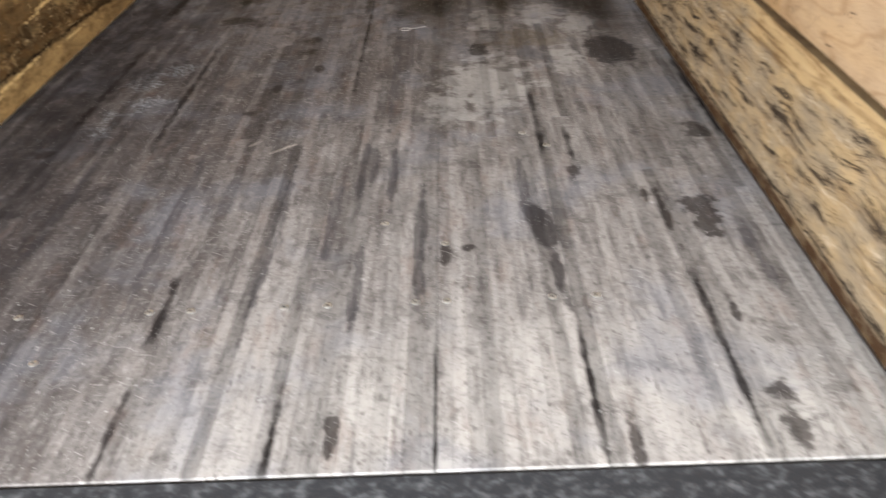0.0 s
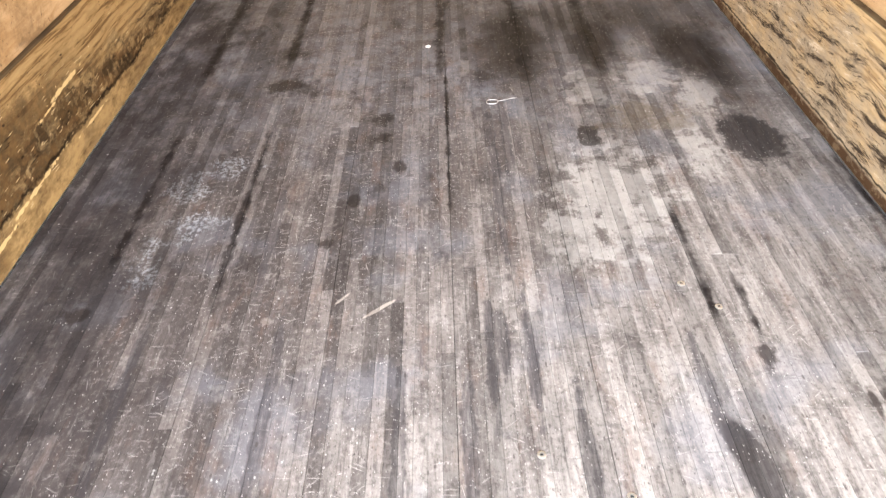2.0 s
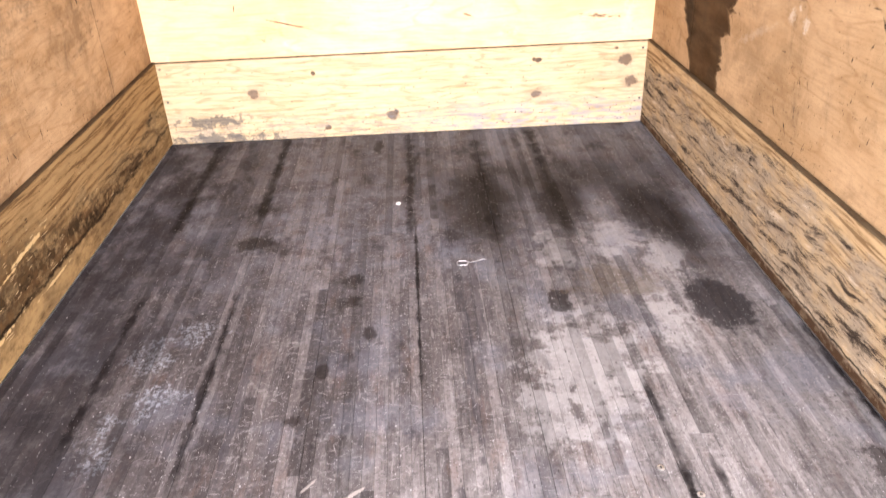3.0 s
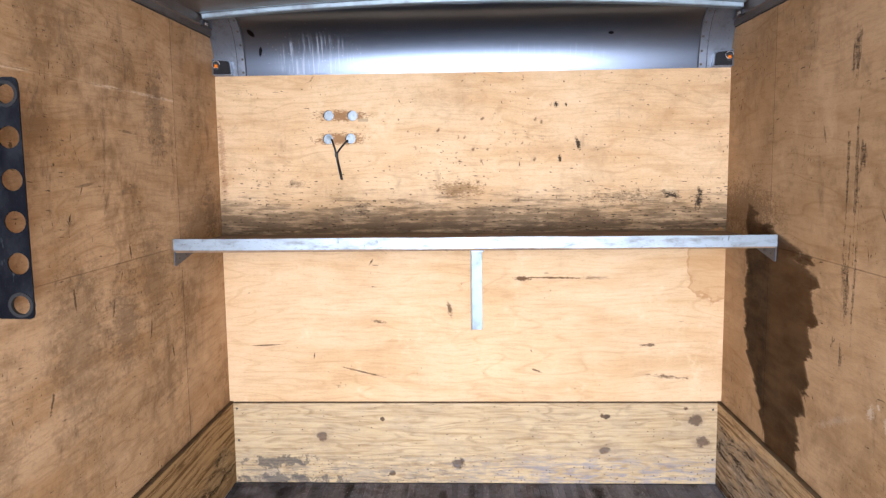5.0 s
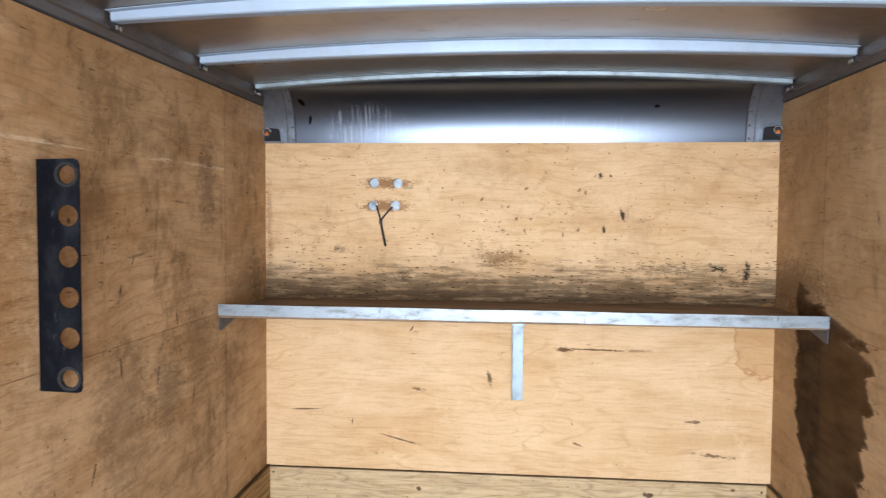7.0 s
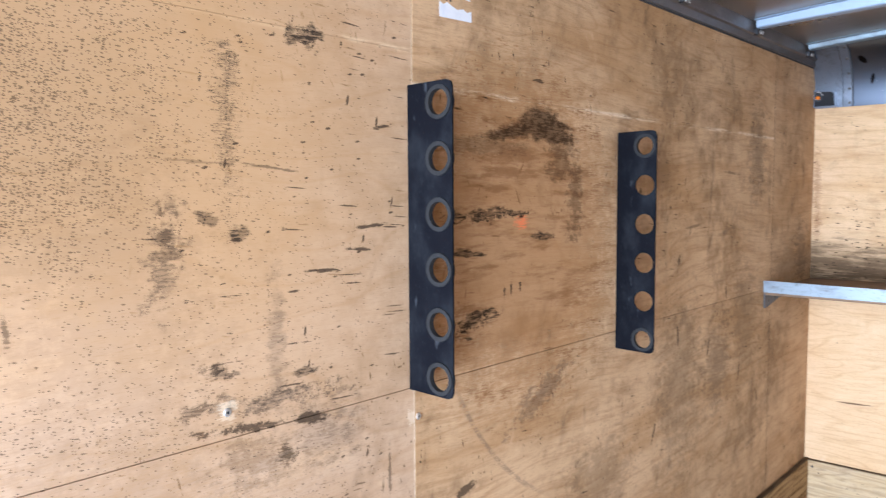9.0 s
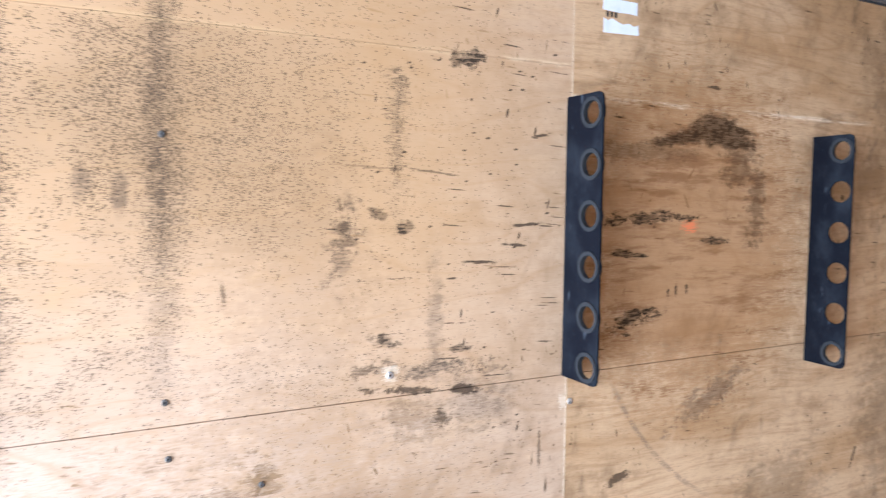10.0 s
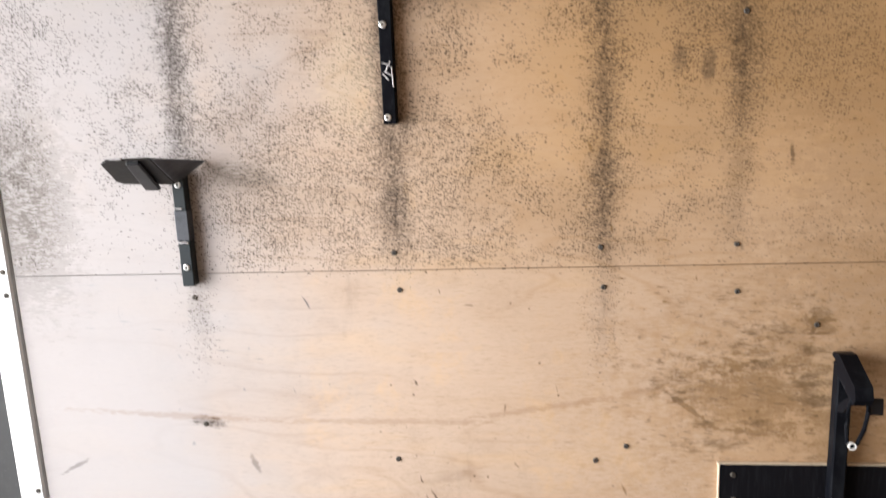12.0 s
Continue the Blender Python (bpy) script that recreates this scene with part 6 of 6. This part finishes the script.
for p, q in (((-0.010, 0.004), (0.006, -0.003)), ((-0.006, -0.012), (0.010, -0.022)), ((0.006, 0.006), (-0.004, -0.014)), ((-0.009, -0.016), (0.002, -0.028)), ((0.008, -0.004), (0.010, -0.04))):
    part("weld", rod([(0.0231, p[0], p[1]), (0.0235, (p[0] + q[0]) / 2, (p[1] + q[1]) / 2 + 0.001), (0.0231, q[0], q[1])], 0.0015, 6), M_WELD, stem, "scuffed weld bead")
m = Matrix(((0, 0, 1, 0.046), (1, 0, 0, -0.012), (0, 1, 0, 0.175), (0, 0, 0, 1)))
part("head_plate", extruded(rounded(0.104, 0.096, 0.014, 5, (1, 1, 0, 0)), m, 0.005), M_BLACK, upper, "square black plate with rounded corners")
m = Matrix(((0, 0, 1, 0.082), (1, 0, 0, -0.009), (0, 1, 0, 0.157), (0, 0, 0, 1)))
part("stub", pierced([(0.011, -0.044), (0.012, 0.04), (0.008, 0.044), (-0.010, 0.044), (-0.014, 0.040), (-0.013, -0.044)], [(0.0, 0.024, 0.0058), (0.0, -0.020, 0.0058)], m, 0.004), M_RUST, upper, "rust-brown channel with two holes")
part("stub_side", box(0.0515, -0.024, 0.114, 0.0815, -0.0205, 0.200, 0.001), M_RUST, upper)
part("stub_side", box(0.0515, 0.0025, 0.114, 0.0815, 0.006, 0.200, 0.001), M_RUST, upper)
part("lower_lip", box(0.02, -0.062, 0.122, 0.062, 0.040, 0.1265, 0.001), M_RUST, upper)
part("neck", box(0.0005, -0.011, 0.1182, 0.0455, 0.011, 0.1215, 0.001), M_BLACK, upper)
part("back_stay", box(0.001, -0.011, 0.1268, 0.0455, 0.011, 0.20, 0.001), M_BLACK, upper)
for z in (1.651, 1.485):
    screw(ZINC_SCREW, (-H + 0.023, -3.872, z), TO_PLUS_X, upper, "bright pan-head screw").parent = stem

# black board low on the wall and the gated hook before it
o = Vector((-H, -3.0, 0.6))
board = thing("black_board", o, "scratched black plastic board with pale edge trim", "board")
part("panel", shifted(box(-H + 0.0005, -3.250, 0.415, -H + 0.008, -2.72, 0.787, 0.001), o), M_PANEL, board)
part("edge_trim", shifted(box(-H + 0.0005, -3.256, 0.7872, -H + 0.009, -2.72, 0.7905, 0.0008), o), M_TRIM, board, "pale edge trim")
part("edge_trim", shifted(box(-H + 0.0005, -3.2535, 0.415, -H + 0.009, -3.2502, 0.787, 0.0008), o), M_TRIM, board, "pale edge trim")
for y, z in ((-3.225, 0.765), (-3.222, 0.712), (-3.06, 0.712)):
    screw(DULL_SCREW, (-H + 0.008, y, z), TO_PLUS_X, board)

o = Vector((-H, -3.037, 0.72))
hook = thing("tool_hook", o, "black steel wall hook with wire gate and worn tip", "hook")
part("upright", box(0.0085, -0.014, -0.29, 0.034, 0.014, 0.285, 0.003), M_BLACK, hook, "square black steel tube")
side = Matrix(((1, 0, 0, 0), (0, 0, 1, -0.0155), (0, 1, 0, 0), (0, 0, 0, 1)))
part("arm", extruded([(0.006, 0.292), (0.010, 0.300), (0.036, 0.304), (0.108, 0.268), (0.114, 0.246), (0.104, 0.232), (0.092, 0.238), (0.036, 0.262), (0.034, 0.286)], side, 0.031), M_BLACK, hook, "bevelled black arm")
part("brace", extruded([(0.0345, 0.205), (0.0345, 0.19), (0.060, 0.2), (0.094, 0.236), (0.082, 0.241)], Matrix(((1, 0, 0, 0), (0, 0, 1, -0.012), (0, 1, 0, 0), (0, 0, 0, 1))), 0.006), M_BLACK, hook)
part("gate_wire", rod([(0.098, 0.012, 0.245), (0.102, 0.013, 0.22), (0.100, 0.009, 0.185), (0.098, 0.0, 0.158), (0.097, -0.009, 0.151), (0.096, -0.017, 0.158)], 0.0042, 8), M_BLACK, hook, "worn wire gate", smooth=True)
part("gate_wire", rod([(0.096, -0.017, 0.158), (0.096, -0.020, 0.19), (0.097, -0.019, 0.225), (0.096, -0.013, 0.242)], 0.0036, 8), M_BLACK, hook, smooth=True)
part("tip", ring(Matrix.Translation((0.098, -0.010, 0.1535)) @ pose(0, 0, 0, 0, 90, 0), 0.0074, 0.0046, 0.005, 16), M_WHITE, hook, "white worn tip", smooth=True)
part("lug", extruded([(0.086, 0.218), (0.104, 0.214), (0.1, 0.245)], Matrix(((1, 0, 0, 0), (0, 0, 1, 0.0158), (0, 1, 0, 0), (0, 0, 0, 1))), 0.022), M_PLASTIC, hook)

# ---------------------------------------------------------------- small things on the floor
bit = thing("wire_ring", (0.171, -1.281, 0.001), "small bent wire ring lying on the floor", "wire")
part("wire", rod([(0.019 * math.cos(k * 0.42), 0.017 * math.sin(k * 0.42) + 0.002 * math.sin(k * 1.3), 0.0024 + 0.001 * k / 17) for k in range(17)], 0.0015, 6), M_WELD, bit)
part("tail", rod([(0.018, 0.002, 0.0032), (0.04, 0.006, 0.003), (0.062, 0.016, 0.0028), (0.085, 0.020, 0.0024)], 0.0011, 6), M_WELD, bit)
scrap = thing("paper_scrap", (-0.046, -0.794, 0.001), "tiny torn white paper scrap on the floor", "scrap")
part("paper", extruded([(-0.010, -0.009), (0.006, -0.012), (0.011, 0.002), (0.003, 0.012), (-0.004, 0.006), (-0.009, 0.008)], pose(0, 0, 0.001, 6, 4, 0), 0.0012), M_PAPER, scrap)

# ---------------------------------------------------------------- floor boards of glued strips
floor = tagged(part("floor", box(-H + 0.002, -3.444, -0.05, H - 0.002, -0.001, -0.022), M_UNDER), "worn grey-brown laminated hardwood truck floor", "floor", kind="structure")
SEAMS = [-H + 0.021] + [0.018 + 0.2885 * k for k in range(-3, 4)] + [H - 0.021]
UNIT = (3.444 - 0.021) / 60
STRIP_MESH = {}


def strip_mesh(units, width):
    """One glued strip with eased top edges; alike strips share it."""
    key = (units, round(width, 4))
    if key not in STRIP_MESH:
        w, l, e = width / 2 - 0.0001, units * UNIT / 2 - 0.0004, 0.0009
        verts = [(x, y, z) for z, i in ((-0.006, 0), (-e, 0), (0, e)) for x, y in ((-w + i, -l + i), (w - i, -l + i), (w - i, l - i), (-w + i, l - i))]
        faces = [(8, 9, 10, 11)] + [(a + k, a + (k + 1) % 4, a + 4 + (k + 1) % 4, a + 4 + k) for a in (0, 4) for k in range(4)]
        me = bpy.data.meshes.new("strip")
        me.from_pydata(verts, [], faces)
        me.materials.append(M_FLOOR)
        STRIP_MESH[key] = me
    return STRIP_MESH[key]


rng = random.Random(7)
for x0, x1 in zip(SEAMS, SEAMS[1:]):
    plank = part("floor_board", box(x0 + 0.0003, -3.444, -0.0215, x1 - 0.0003, -0.021, -0.0062), M_UNDER, floor)
    count = round((x1 - x0) / 0.029)
    width = (x1 - x0 - 0.0006) / count
    for i in range(count):
        at = 0
        while at < 60:
            units = rng.randint(13, 27)
            if 60 - at - units < 10:
                units = 60 - at
            ob = new("strip", strip_mesh(units, width))
            ob.parent = plank
            ob.location = (x0 + 0.0003 + width * (i + 0.5), -3.444 + (at + units / 2) * UNIT, rng.uniform(-0.0004, 0.0002))
            at += units
for x in (-0.606, -0.317, -0.227, -0.024, 0.07, 0.259, 0.327, 0.552, 0.645):
    screw(FLOOR_SCREW, (x, -3.003, 0.0), Matrix(), floor)
for x, y in ((0.618, -2.317), (0.324, -2.789), (0.175, -2.692), (-0.507, -3.149), (0.555, -2.233)):
    screw(FLOOR_SCREW, (x, y, -0.0006), Matrix(), floor)
